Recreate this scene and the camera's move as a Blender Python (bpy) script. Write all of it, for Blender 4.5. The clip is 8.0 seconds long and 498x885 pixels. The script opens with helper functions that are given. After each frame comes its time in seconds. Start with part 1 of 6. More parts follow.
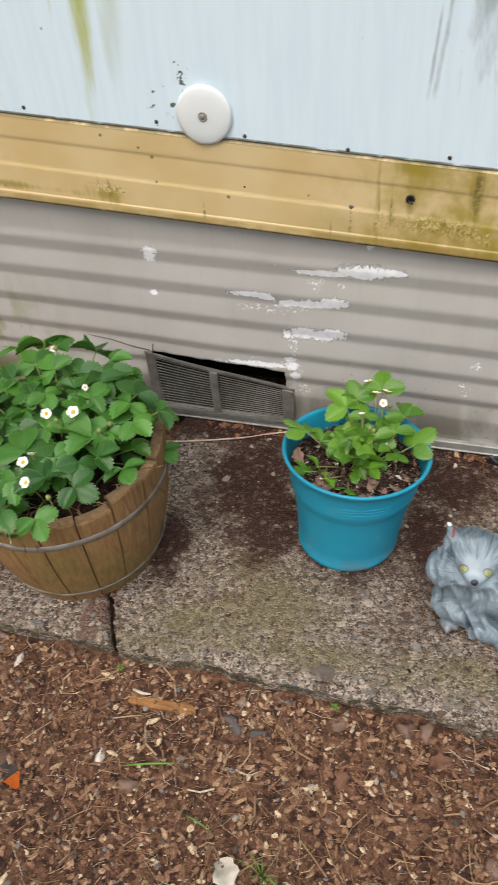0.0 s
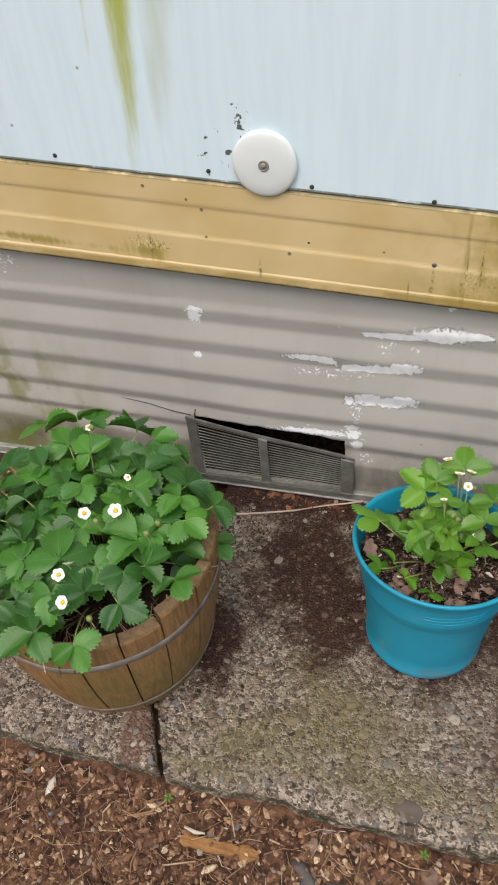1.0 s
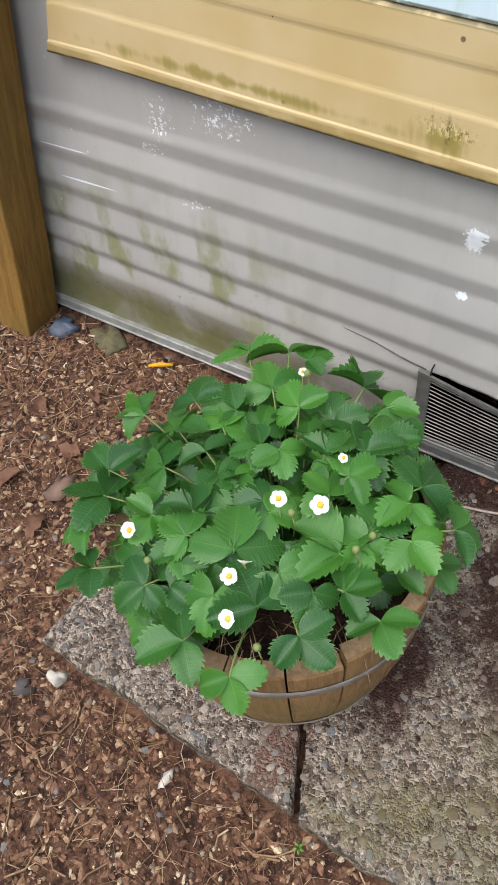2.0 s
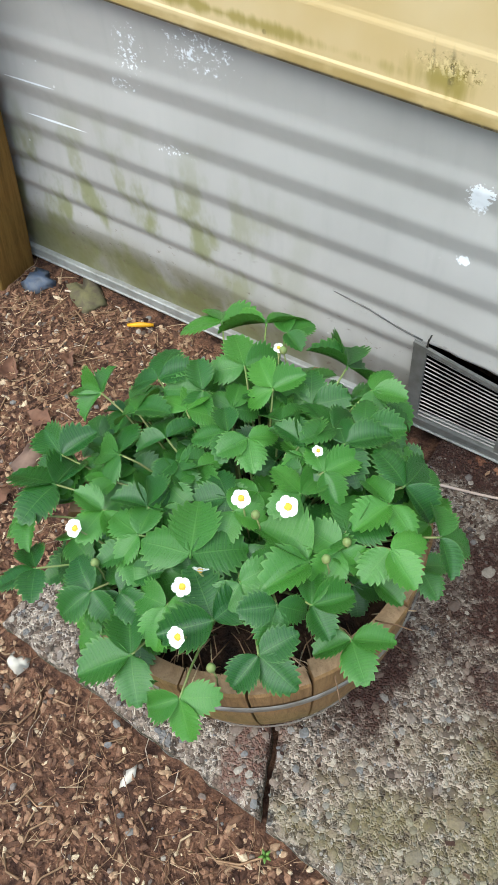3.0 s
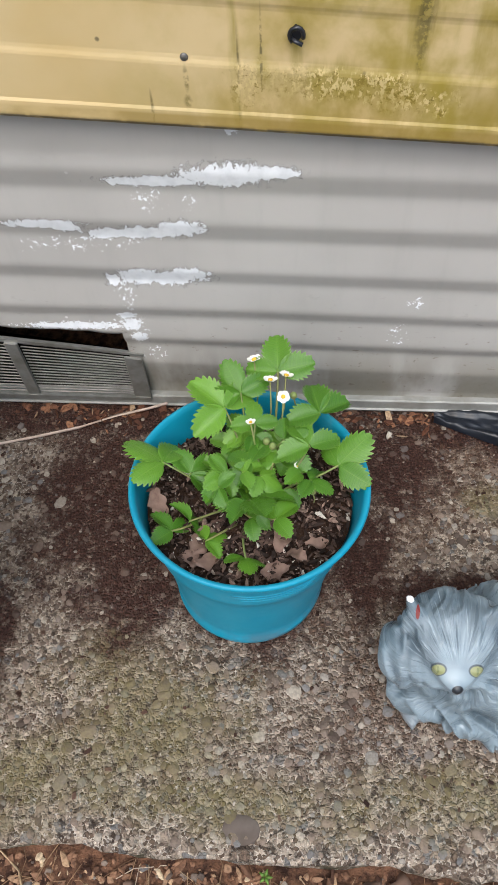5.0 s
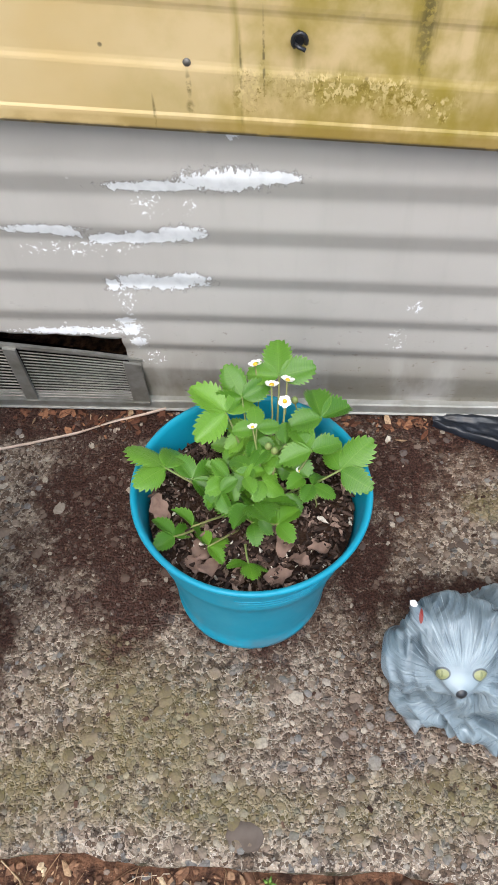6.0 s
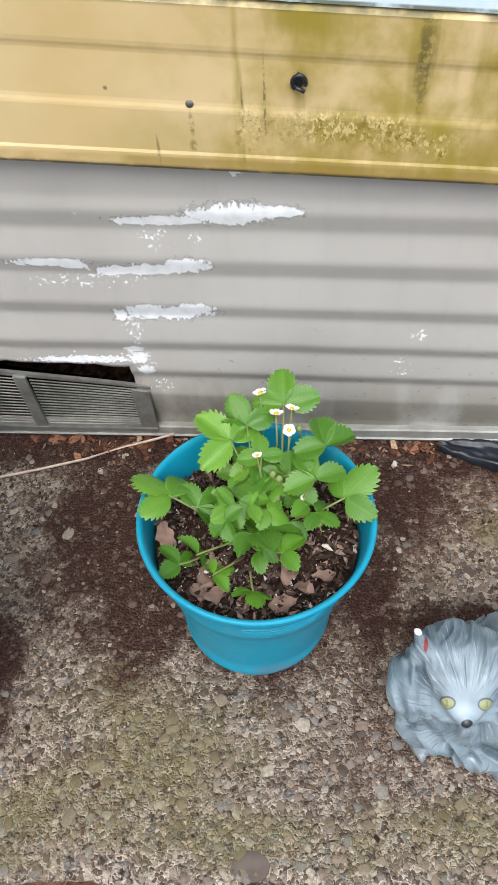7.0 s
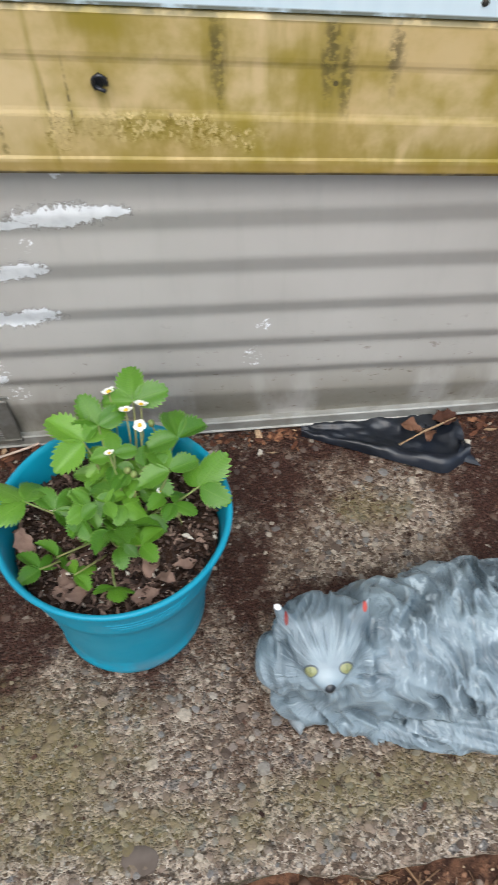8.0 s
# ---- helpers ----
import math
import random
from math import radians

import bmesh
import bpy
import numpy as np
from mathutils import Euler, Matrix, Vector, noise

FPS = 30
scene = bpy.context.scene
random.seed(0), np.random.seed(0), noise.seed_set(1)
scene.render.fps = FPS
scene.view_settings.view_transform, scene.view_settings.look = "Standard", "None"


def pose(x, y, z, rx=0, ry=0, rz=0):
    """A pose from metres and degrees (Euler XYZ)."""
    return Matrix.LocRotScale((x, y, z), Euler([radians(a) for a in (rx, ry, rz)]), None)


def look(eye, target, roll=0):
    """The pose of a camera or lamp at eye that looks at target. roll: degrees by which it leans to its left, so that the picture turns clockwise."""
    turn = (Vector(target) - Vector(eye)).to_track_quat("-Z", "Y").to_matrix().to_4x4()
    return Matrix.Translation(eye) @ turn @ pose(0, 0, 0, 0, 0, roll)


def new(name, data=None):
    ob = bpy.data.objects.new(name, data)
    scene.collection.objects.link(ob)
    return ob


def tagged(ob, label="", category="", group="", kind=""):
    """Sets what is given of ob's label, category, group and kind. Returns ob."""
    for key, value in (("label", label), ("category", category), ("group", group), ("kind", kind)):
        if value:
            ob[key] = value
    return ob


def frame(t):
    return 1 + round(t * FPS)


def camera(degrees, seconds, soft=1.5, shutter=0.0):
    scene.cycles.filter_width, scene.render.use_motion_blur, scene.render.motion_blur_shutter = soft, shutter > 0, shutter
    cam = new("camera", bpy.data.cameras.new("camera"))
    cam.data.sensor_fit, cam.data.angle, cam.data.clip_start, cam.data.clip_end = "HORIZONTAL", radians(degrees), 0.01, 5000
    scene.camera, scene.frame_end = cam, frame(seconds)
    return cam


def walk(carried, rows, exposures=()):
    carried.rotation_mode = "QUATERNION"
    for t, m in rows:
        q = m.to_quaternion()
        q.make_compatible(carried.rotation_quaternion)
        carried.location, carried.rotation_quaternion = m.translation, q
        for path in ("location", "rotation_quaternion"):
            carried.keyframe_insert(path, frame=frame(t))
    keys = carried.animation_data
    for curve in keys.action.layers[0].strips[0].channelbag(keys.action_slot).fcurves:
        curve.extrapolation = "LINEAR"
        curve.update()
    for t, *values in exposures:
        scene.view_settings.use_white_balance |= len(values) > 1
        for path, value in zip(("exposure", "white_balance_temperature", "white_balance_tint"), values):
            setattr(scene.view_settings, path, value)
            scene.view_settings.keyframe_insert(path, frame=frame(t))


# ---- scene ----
cam = camera(38.5, 8.0, soft=0.45, shutter=0.1)
PATH = [
    (0, (0.469, -1.143, 1.096), (0.004, 0.228, -0.285), -5.5),
    (0.2, (0.461, -1.126, 1.091), (-0.146, 0.111, -0.217), -9.9),
    (0.5, (0.437, -1.085, 1.086), (-0.151, 0.261, -0.272), -7.5),
    (0.8, (0.386, -1.016, 1.084), (-0.067, 0.262, -0.248), -5.8),
    (1, (0.336, -0.968, 1.077), (-0.163, 0.417, -0.276), -6.7),
    (1.3, (0.244, -0.913, 1.035), (-0.287, 0.123, -0.134), -4.2),
    (1.5, (0.193, -0.866, 1.006), (-0.513, 0.293, -0.464), -5.5),
    (1.7, (0.167, -0.822, 0.981), (-0.651, 0.251, -0.495), -8.9),
    (2.8, (0.125, -0.663, 0.89), (-0.708, 0.234, -0.692), -6.9),
    (3, (0.126, -0.665, 0.901), (-0.67, 0.231, -0.701), -8.3),
    (3.4, (0.204, -0.636, 0.903), (-0.326, 0.398, -0.725), -8.8),
    (3.5, (0.228, -0.62, 0.913), (-0.128, 0.413, -0.754), -7.3),
    (3.6, (0.257, -0.619, 0.915), (0.074, 0.454, -0.763), -1.3),
    (3.7, (0.283, -0.624, 0.918), (0.213, 0.455, -0.759), 0.0),
    (3.8, (0.305, -0.627, 0.92), (0.31, 0.257, -0.473), 2.5),
    (4, (0.341, -0.636, 0.924), (0.297, 0.48, -0.735), -1.8),
    (4.5, (0.408, -0.62, 0.923), (0.305, 0.548, -0.697), -2.8),
    (4.7, (0.416, -0.616, 0.901), (0.278, 0.49, -0.76), -4.4),
    (5.8, (0.394, -0.615, 0.876), (0.274, 0.411, -0.837), -4.0),
    (6, (0.401, -0.615, 0.885), (0.288, 0.454, -0.802), -3.8),
    (6.5, (0.417, -0.615, 0.895), (0.279, 0.485, -0.769), -5.8),
    (7, (0.411, -0.608, 0.899), (0.259, 0.497, -0.761), -5.5),
    (7.5, (0.415, -0.61, 0.898), (0.264, 0.497, -0.761), -6.2),
    (7.8, (0.444, -0.621, 0.899), (0.348, 0.306, -0.463), -7.0),
    (8, (0.478, -0.634, 0.9), (0.573, 0.488, -0.753), -0.3),
]
walk(
    cam,
    [(t, look(eye, target, roll)) for t, eye, target, roll in PATH],
    # seconds, stops, kelvin, tint: the phone brightens and cools over the barrel
    [(0, 0.48, 6850, 10), (0.5, 0.46, 6780, 10), (1, 0.41, 6850, 10), (1.3, 0.36, 7000, 11), (1.5, 0.43, 6800, 11), (3, 0.93, 5900, 1), (3.5, 0.97, 5950, 6), (4, 0.68, 6250, 8), (4.5, 0.52, 6350, 9), (6, 0.83, 6350, 9), (7, 0.82, 6350, 8), (7.5, 0.64, 6350, 8), (8, 0.56, 6350, 7)],
)

# ---- world and light: an overcast day, soft light from above and behind ----
world = bpy.data.worlds.new("overcast")
scene.world = world
world.use_nodes = True
wt = world.node_tree
sky = wt.nodes.new("ShaderNodeTexSky")
sky.sky_type = "NISHITA"
sky.sun_disc = False
sky.sun_elevation, sky.sun_rotation = radians(58), radians(200)
sky.air_density, sky.dust_density, sky.ozone_density = 1.0, 4.0, 1.0
wt.links.new(sky.outputs[0], wt.nodes["Background"].inputs[0])
wt.nodes["Background"].inputs[1].default_value = 0.125
sun = new("sun", bpy.data.lights.new("sun", "SUN"))
sun.data.energy, sun.data.angle, sun.data.color = 1.5, radians(55), (0.97, 0.99, 1.0)
sun.matrix_world = look((0.8, -2.0, 4.0), (0, 0, 0))


# ---- material helpers ----
class Shade:
    """A node material in short calls."""

    def __init__(self, name, rough=0.7, metal=0.0, spec=0.5):
        self.mat = bpy.data.materials.new(name)
        self.mat.use_nodes = True
        self.t = self.mat.node_tree
        self.b = self.t.nodes["Principled BSDF"]
        self.b.inputs["Metallic"].default_value = metal
        self.b.inputs["Specular IOR Level"].default_value = spec
        self.set("Roughness", rough)

    def put(self, socket, v):
        if isinstance(v, bpy.types.NodeSocket):
            self.t.links.new(v, socket)
        elif isinstance(v, tuple) and len(v) == 3 and socket.type == "RGBA":
            socket.default_value = (*v, 1)
        else:
            socket.default_value = v

    def set(self, key, v):
        self.put(self.b.inputs[key], v)

    def coord(self):
        return self.t.nodes.new("ShaderNodeTexCoord").outputs["Object"]

    def axes(self, v=None):
        n = self.t.nodes.new("ShaderNodeSeparateXYZ")
        self.put(n.inputs[0], v or self.coord())
        return n.outputs[0], n.outputs[1], n.outputs[2]

    def stretch(self, sx, sy, sz, v=None):
        n = self.t.nodes.new("ShaderNodeVectorMath")
        n.operation = "MULTIPLY"
        self.put(n.inputs[0], v or self.coord())
        n.inputs[1].default_value = (sx, sy, sz)
        return n.outputs[0]

    def noise(self, scale, detail=4.0, rough=0.55, v=None, dist=0.0):
        n = self.t.nodes.new("ShaderNodeTexNoise")
        self.put(n.inputs["Vector"], v or self.coord())
        n.inputs["Scale"].default_value, n.inputs["Detail"].default_value = scale, detail
        n.inputs["Roughness"].default_value, n.inputs["Distortion"].default_value = rough, dist
        return n.outputs["Fac"]

    def cells(self, scale, v=None, feature="F1", out="Distance"):
        n = self.t.nodes.new("ShaderNodeTexVoronoi")
        n.feature = feature
        self.put(n.inputs["Vector"], v or self.coord())
        n.inputs["Scale"].default_value = scale
        return n.outputs[out]

    def m(self, op, a, b=0.0, c=0.0):
        n = self.t.nodes.new("ShaderNodeMath")
        n.operation = op
        for s, v in zip(n.inputs, (a, b, c)):
            self.put(s, v)
        return n.outputs[0]

    def ramp(self, v, lo, hi, a=0.0, b=1.0):
        n = self.t.nodes.new("ShaderNodeMapRange")
        n.interpolation_type = "SMOOTHSTEP"
        for s, x in zip(n.inputs, (v, lo, hi, a, b)):
            self.put(s, x)
        return n.outputs[0]

    def mix(self, f, a, b):
        n = self.t.nodes.new("ShaderNodeMix")
        n.data_type = "RGBA"
        self.put(n.inputs[0], f)
        self.put(n.inputs[6], a)
        self.put(n.inputs[7], b)
        return n.outputs[2]

    def island(self):
        return self.t.nodes.new("ShaderNodeNewGeometry").outputs["Random Per Island"]

    def one(self):
        return self.t.nodes.new("ShaderNodeObjectInfo").outputs["Random"]

    def spots(self, u, v, places, wob, amount, soft=0.12, grown=0.0):
        """Ragged patches: (u, v, half width, half height); wob shapes their edges, grown widens them."""
        best = None
        w = self.m("MULTIPLY", self.m("SUBTRACT", wob, 0.5), amount)
        for cu, cv, a, b in places:
            du = self.m("DIVIDE", self.m("SUBTRACT", u, cu), a)
            dv = self.m("DIVIDE", self.m("SUBTRACT", v, cv), b)
            d = self.m("SUBTRACT", 1.0, self.m("SQRT", self.m("ADD", self.m("MULTIPLY", du, du), self.m("MULTIPLY", dv, dv))))
            best = d if best is None else self.m("MAXIMUM", best, d)
        return self.ramp(self.m("ADD", best, w), -grown, soft - grown)

    def bump(self, h, strength=0.3, dist=0.002):
        n = self.t.nodes.new("ShaderNodeBump")
        n.inputs["Strength"].default_value, n.inputs["Distance"].default_value = strength, dist
        self.put(n.inputs["Height"], h)
        self.set("Normal", n.outputs[0])


def tint(name, colour, other=None, rough=0.7, scale=40.0, metal=0.0, relief=0.2, depth=0.001, spec=0.4):
    """A plain surface with two scales of variation."""
    s = Shade(name, rough, metal, spec)
    fine, wide = s.noise(scale), s.noise(scale / 7, 3)
    f = s.ramp(s.m("ADD", s.m("MULTIPLY", fine, 0.5), s.m("MULTIPLY", wide, 0.5)), 0.35, 0.65)
    s.set("Base Color", s.mix(f, colour, other or tuple(c * 0.6 for c in colour)))
    s.set("Roughness", s.ramp(wide, 0.3, 0.7, max(rough - 0.12, 0.05), min(rough + 0.12, 1)))
    s.bump(fine, relief, depth)
    return s.mat


# ---- materials ----
SLOPE = -0.082  # the house runs down to the right against the slab
TRIM_LOW, TRIM_HIGH = 0.514, 0.659


def white_wall_material():
    s = Shade("white_painted_siding", 0.38)
    x, y, z = s.axes()
    x = s.m("ADD", x, s.m("MULTIPLY", s.m("SUBTRACT", z, 0.75), SLOPE))
    drip = s.noise(9, 4, v=s.stretch(7, 1, 0.55))
    fine = s.noise(60, 4, v=s.stretch(3, 1, 0.35))
    base = s.mix(s.ramp(drip, 0.35, 0.7), (0.665, 0.80, 0.86), (0.625, 0.765, 0.83))
    # green algae running down, and grey scuffs
    wob = s.noise(30, 5, v=s.stretch(1.6, 1, 0.25))
    green = s.spots(x, z, [(-0.122, 0.90, 0.024, 0.22), (-0.135, 0.96, 0.014, 0.22), (-0.175, 0.98, 0.007, 0.17), (0.62, 0.75, 0.03, 0.12)], wob, 1.6, 0.9)
    base = s.mix(s.m("MULTIPLY", green, 0.95), base, (0.38, 0.42, 0.08))
    faint = s.spots(x, z, [(-0.075, 0.90, 0.032, 0.22), (-0.085, 0.80, 0.02, 0.12)], wob, 1.8, 1.1)
    base = s.mix(s.m("MULTIPLY", faint, 0.42), base, (0.42, 0.47, 0.30))
    grey = s.spots(x, z, [(0.425, 0.86, 0.006, 0.14), (0.415, 0.80, 0.004, 0.10), (0.49, 0.88, 0.04, 0.16), (0.56, 0.90, 0.05, 0.2)], s.noise(45, 5, v=s.stretch(1.2, 1, 0.3)), 2.4, 0.8)
    base = s.mix(s.m("MULTIPLY", grey, 0.62), base, (0.22, 0.25, 0.25))
    chips = s.spots(x, z, [(0.02, 0.715, 0.035, 0.02), (-0.005, 0.70, 0.02, 0.02), (0.03, 0.75, 0.012, 0.02)], s.noise(130, 3), 3.6, 0.2)
    base = s.mix(s.m("MULTIPLY", chips, s.ramp(s.noise(80, 3), 0.58, 0.61)), base, (0.10, 0.11, 0.10))
    h = s.m("SUBTRACT", z, s.m("MULTIPLY", s.axes()[0], SLOPE))
    joint = s.m("MULTIPLY", s.ramp(h, TRIM_HIGH + 0.0055, TRIM_HIGH + 0.0035), s.ramp(s.noise(40, 4), 0.25, 0.5))
    base = s.mix(s.m("MULTIPLY", joint, 0.85), base, (0.085, 0.085, 0.035))
    specks = s.ramp(s.cells(16), 0.05, 0.03)
    base = s.mix(s.m("MULTIPLY", specks, 0.6), base, (0.12, 0.13, 0.11))
    s.set("Base Color", base)
    s.set("Roughness", s.ramp(fine, 0.3, 0.7, 0.3, 0.5))
    s.bump(s.m("ADD", s.noise(5, 2), s.m("MULTIPLY", fine, 0.04)), 0.2, 0.004)
    return s.mat


def yellow_trim_material():
    s = Shade("yellow_painted_trim", 0.42)
    x, y, z = s.axes()
    h = s.m("SUBTRACT", z, s.m("MULTIPLY", x, SLOPE))
    wide = s.noise(6, 3)
    fine = s.noise(90, 5)
    base = s.mix(s.ramp(wide, 0.35, 0.7), (0.63, 0.49, 0.26), (0.57, 0.42, 0.19))
    # algae: more towards the right
    grow = s.ramp(x, 0.16, 0.46)
    wob = s.noise(38, 6, 0.65)
    run = s.noise(30, 5, v=s.stretch(1.8, 1, 0.3))
    olive = s.spots(x, h, [(0.44, 0.560, 0.11, 0.022), (0.35, 0.60, 0.007, 0.10), (0.50, 0.62, 0.02, 0.07), (0.60, 0.60, 0.06, 0.09), (0.41, 0.65, 0.05, 0.02), (0.402, 0.59, 0.012, 0.06), (0.75, 0.53, 0.2, 0.02), (-0.14, 0.535, 0.05, 0.02), (-0.4, 0.53, 0.3, 0.01)], run, 2.2, 0.9)
    base = s.mix(s.m("MULTIPLY", olive, 0.72), base, (0.25, 0.20, 0.02))
    film = s.m("MULTIPLY", grow, s.ramp(s.noise(14, 5), 0.42, 0.7))
    base = s.mix(s.m("MULTIPLY", film, 0.85), base, (0.29, 0.225, 0.022))
    dark = s.spots(x, h, [(0.503, 0.625, 0.011, 0.05), (0.603, 0.63, 0.010, 0.06), (0.622, 0.60, 0.012, 0.06), (0.372, 0.58, 0.0014, 0.045), (0.352, 0.575, 0.0024, 0.07), (0.66, 0.63, 0.012, 0.05), (0.306, 0.553, 0.003, 0.014), (0.306, 0.532, 0.0055, 0.008), (-0.15, 0.555, 0.004, 0.022), (-0.13, 0.545, 0.004, 0.02), (0.046, 0.53, 0.004, 0.022), (0.272, 0.522, 0.0016, 0.02)], run, 2.6, 0.9)
    base = s.mix(s.m("MULTIPLY", s.m("MULTIPLY", dark, s.ramp(s.noise(130, 4, 0.7), 0.38, 0.54)), 0.72), base, (0.065, 0.056, 0.026))
    crust = s.spots(x, h, [(0.44, 0.556, 0.11, 0.018), (0.5, 0.548, 0.05, 0.018), (0.36, 0.55, 0.02, 0.025), (-0.13, 0.548, 0.05, 0.014)], s.noise(60, 5, 0.7), 2.6, 0.7)
    pits = s.ramp(s.noise(190, 5, 0.75), 0.50, 0.60)
    base = s.mix(s.m("MULTIPLY", s.m("MULTIPLY", crust, pits), 0.9), base, (0.175, 0.125, 0.018))
    base = s.mix(s.m("MULTIPLY", s.m("MULTIPLY", crust, s.ramp(s.noise(170, 4, 0.7, v=s.stretch(1.3, 1, 0.8)), 0.51, 0.55)), 0.9), base, (0.70, 0.56, 0.27))
    low = s.m("MULTIPLY", s.m("MULTIPLY", s.ramp(h, 0.580, 0.535), grow), s.ramp(s.noise(26, 5, v=s.stretch(1, 1, 0.6)), 0.32, 0.60))
    base = s.mix(s.m("MULTIPLY", low, 0.7), base, (0.27, 0.20, 0.02))
    lip = s.m("MULTIPLY", s.ramp(h, TRIM_HIGH - 0.007, TRIM_HIGH - 0.002), s.ramp(s.noise(30, 4), 0.30, 0.52))
    base = s.mix(s.m("MULTIPLY", lip, 0.85), base, (0.10, 0.085, 0.025))
    h = s.m("SUBTRACT", s.m("ADD", h, 0.011), s.m("MULTIPLY", x, 0.010))
    hem = s.m("MULTIPLY", s.ramp(h, TRIM_LOW + 0.016, TRIM_LOW + 0.012), s.ramp(s.noise(24, 5, v=s.stretch(0.6, 1, 1)), 0.28, 0.55, 0.25, 1.0))
    base = s.mix(s.m("MULTIPLY", hem, 0.62), base, (0.25, 0.165, 0.030))
    grime = s.m("MULTIPLY", s.ramp(h, TRIM_LOW + 0.007, TRIM_LOW + 0.002), s.ramp(s.noise(50, 5), 0.34, 0.5))
    base = s.mix(s.m("MULTIPLY", grime, 0.8), base, (0.075, 0.052, 0.018))
    specks = s.m("MULTIPLY", s.ramp(s.cells(24), 0.085, 0.06), s.ramp(s.noise(9, 2), 0.47, 0.55))
    base = s.mix(s.m("MULTIPLY", specks, 0.8), base, (0.06, 0.05, 0.03))
    s.set("Base Color", base)
    s.set("Roughness", s.ramp(fine, 0.3, 0.7, 0.33, 0.55))
    s.bump(s.m("ADD", s.m("MULTIPLY", s.noise(7, 2), 2.0), s.m("MULTIPLY", fine, 0.08)), 0.25, 0.004)
    return s.mat


def skirting_material():
    s = Shade("grey_painted_aluminium", 0.45)
    x, y, z = s.axes()
    wide, fine = s.noise(4, 4), s.noise(70, 4)
    streak = s.noise(14, 4, v=s.stretch(3.2, 1, 0.4))
    base = s.mix(s.ramp(wide, 0.3, 0.7), (0.44, 0.424, 0.392), (0.38, 0.365, 0.335))
    base = s.mix(s.m("MULTIPLY", s.ramp(streak, 0.5, 0.75), 0.13), base, (0.25, 0.245, 0.22))
    # green film on the weather side and along the foot
    foot = s.m("MULTIPLY", s.ramp(z, 0.17, 0.05), s.ramp(s.noise(11, 4, v=s.stretch(1.6, 1, 0.5)), 0.30, 0.56))
    side = s.m("MULTIPLY", s.m("MULTIPLY", s.ramp(x, -0.22, -0.55), s.ramp(z, 0.42, 0.22)), s.ramp(s.noise(13, 4, v=s.stretch(1.3, 1, 0.7)), 0.45, 0.65))
    base = s.mix(s.m("MULTIPLY", foot, 0.80), base, (0.175, 0.160, 0.118))
    base = s.mix(s.m("MULTIPLY", side, 0.8), base, (0.19, 0.20, 0.07))
    mud = s.m("MULTIPLY", s.m("MULTIPLY", s.ramp(x, -0.18, -0.42), s.ramp(z, 0.17, 0.07)), s.ramp(s.noise(9, 5, 0.6, v=s.stretch(1.2, 1, 0.8)), 0.32, 0.55))
    base = s.mix(s.m("MULTIPLY", mud, 0.85), base, (0.135, 0.130, 0.050))
    # flaked paint: bare pale metal
    wob = s.noise(120, 6, 0.8, v=s.stretch(1.0, 1, 0.7))
    FLAKES = [(0.255, 0.405, 0.055, 0.0075), (0.33, 0.412, 0.05, 0.014), (0.375, 0.417, 0.032, 0.008), (0.115, 0.349, 0.045, 0.007), (0.145, 0.345, 0.018, 0.008), (0.19, 0.334, 0.024, 0.009), (0.235, 0.336, 0.045, 0.010), (0.275, 0.343, 0.026, 0.012), (0.25, 0.266, 0.045, 0.012), (0.22, 0.268, 0.03, 0.014), (0.275, 0.275, 0.025, 0.010), (0.182, 0.262, 0.010, 0.010)]
    flakes = s.spots(x, z, FLAKES, wob, 3.0, 0.03)
    # the same flakes grown a little, for an edge shadow painted round them
    rim = s.spots(x, z, FLAKES, wob, 3.0, 0.05, 0.16)
    lower = s.spots(x, z, [(0.115, 0.182, 0.065, 0.0065), (0.192, 0.184, 0.012, 0.010), (0.188, 0.200, 0.012, 0.006), (0.197, 0.160, 0.010, 0.010), (-0.087, 0.418, 0.012, 0.016), (-0.084, 0.428, 0.014, 0.008), (-0.092, 0.332, 0.008, 0.006), (0.339, 0.466, 0.007, 0.007)], s.noise(210, 5, 0.75), 3.2, 0.05)
    crumbs = s.spots(x, z, [(0.245, 0.383, 0.02, 0.014), (0.288, 0.378, 0.007, 0.012), (0.196, 0.238, 0.014, 0.024), (0.190, 0.192, 0.020, 0.016), (0.200, 0.165, 0.012, 0.022), (0.210, 0.125, 0.015, 0.014), (0.15, 0.318, 0.06, 0.010), (-0.575, 0.478, 0.022, 0.030), (-0.60, 0.43, 0.016, 0.010), (-0.46, 0.50, 0.05, 0.025), (-0.53, 0.352, 0.03, 0.008), (0.537, 0.17, 0.012, 0.018), (0.554, 0.23, 0.01, 0.01)], s.noise(140, 4, 0.7), 3.5, 0.15)
    crumbs = s.m("MULTIPLY", crumbs, s.ramp(s.noise(170, 5, 0.7), 0.56, 0.58))
    flake = s.m("MAXIMUM", s.m("MAXIMUM", flakes, lower), crumbs)
    scratch = s.m("MULTIPLY", s.spots(x, z, [(-0.80, 0.392, 0.06, 0.0016), (-0.77, 0.335, 0.07, 0.0018)], s.noise(20, 2), 0.5, 0.2), 0.9)
    flake = s.m("MAXIMUM", flake, scratch)
    rust = s.m("MULTIPLY", s.ramp(z, 0.28, 0.10), s.ramp(s.noise(46, 6, 0.75, v=s.stretch(1, 1, 2.0)), 0.60, 0.66))
    base = s.mix(s.m("MULTIPLY", rust, 0.75), base, (0.12, 0.085, 0.055))
    specks = s.m("MULTIPLY", s.ramp(s.cells(20), 0.05, 0.035), s.ramp(s.noise(7, 2), 0.5, 0.55))
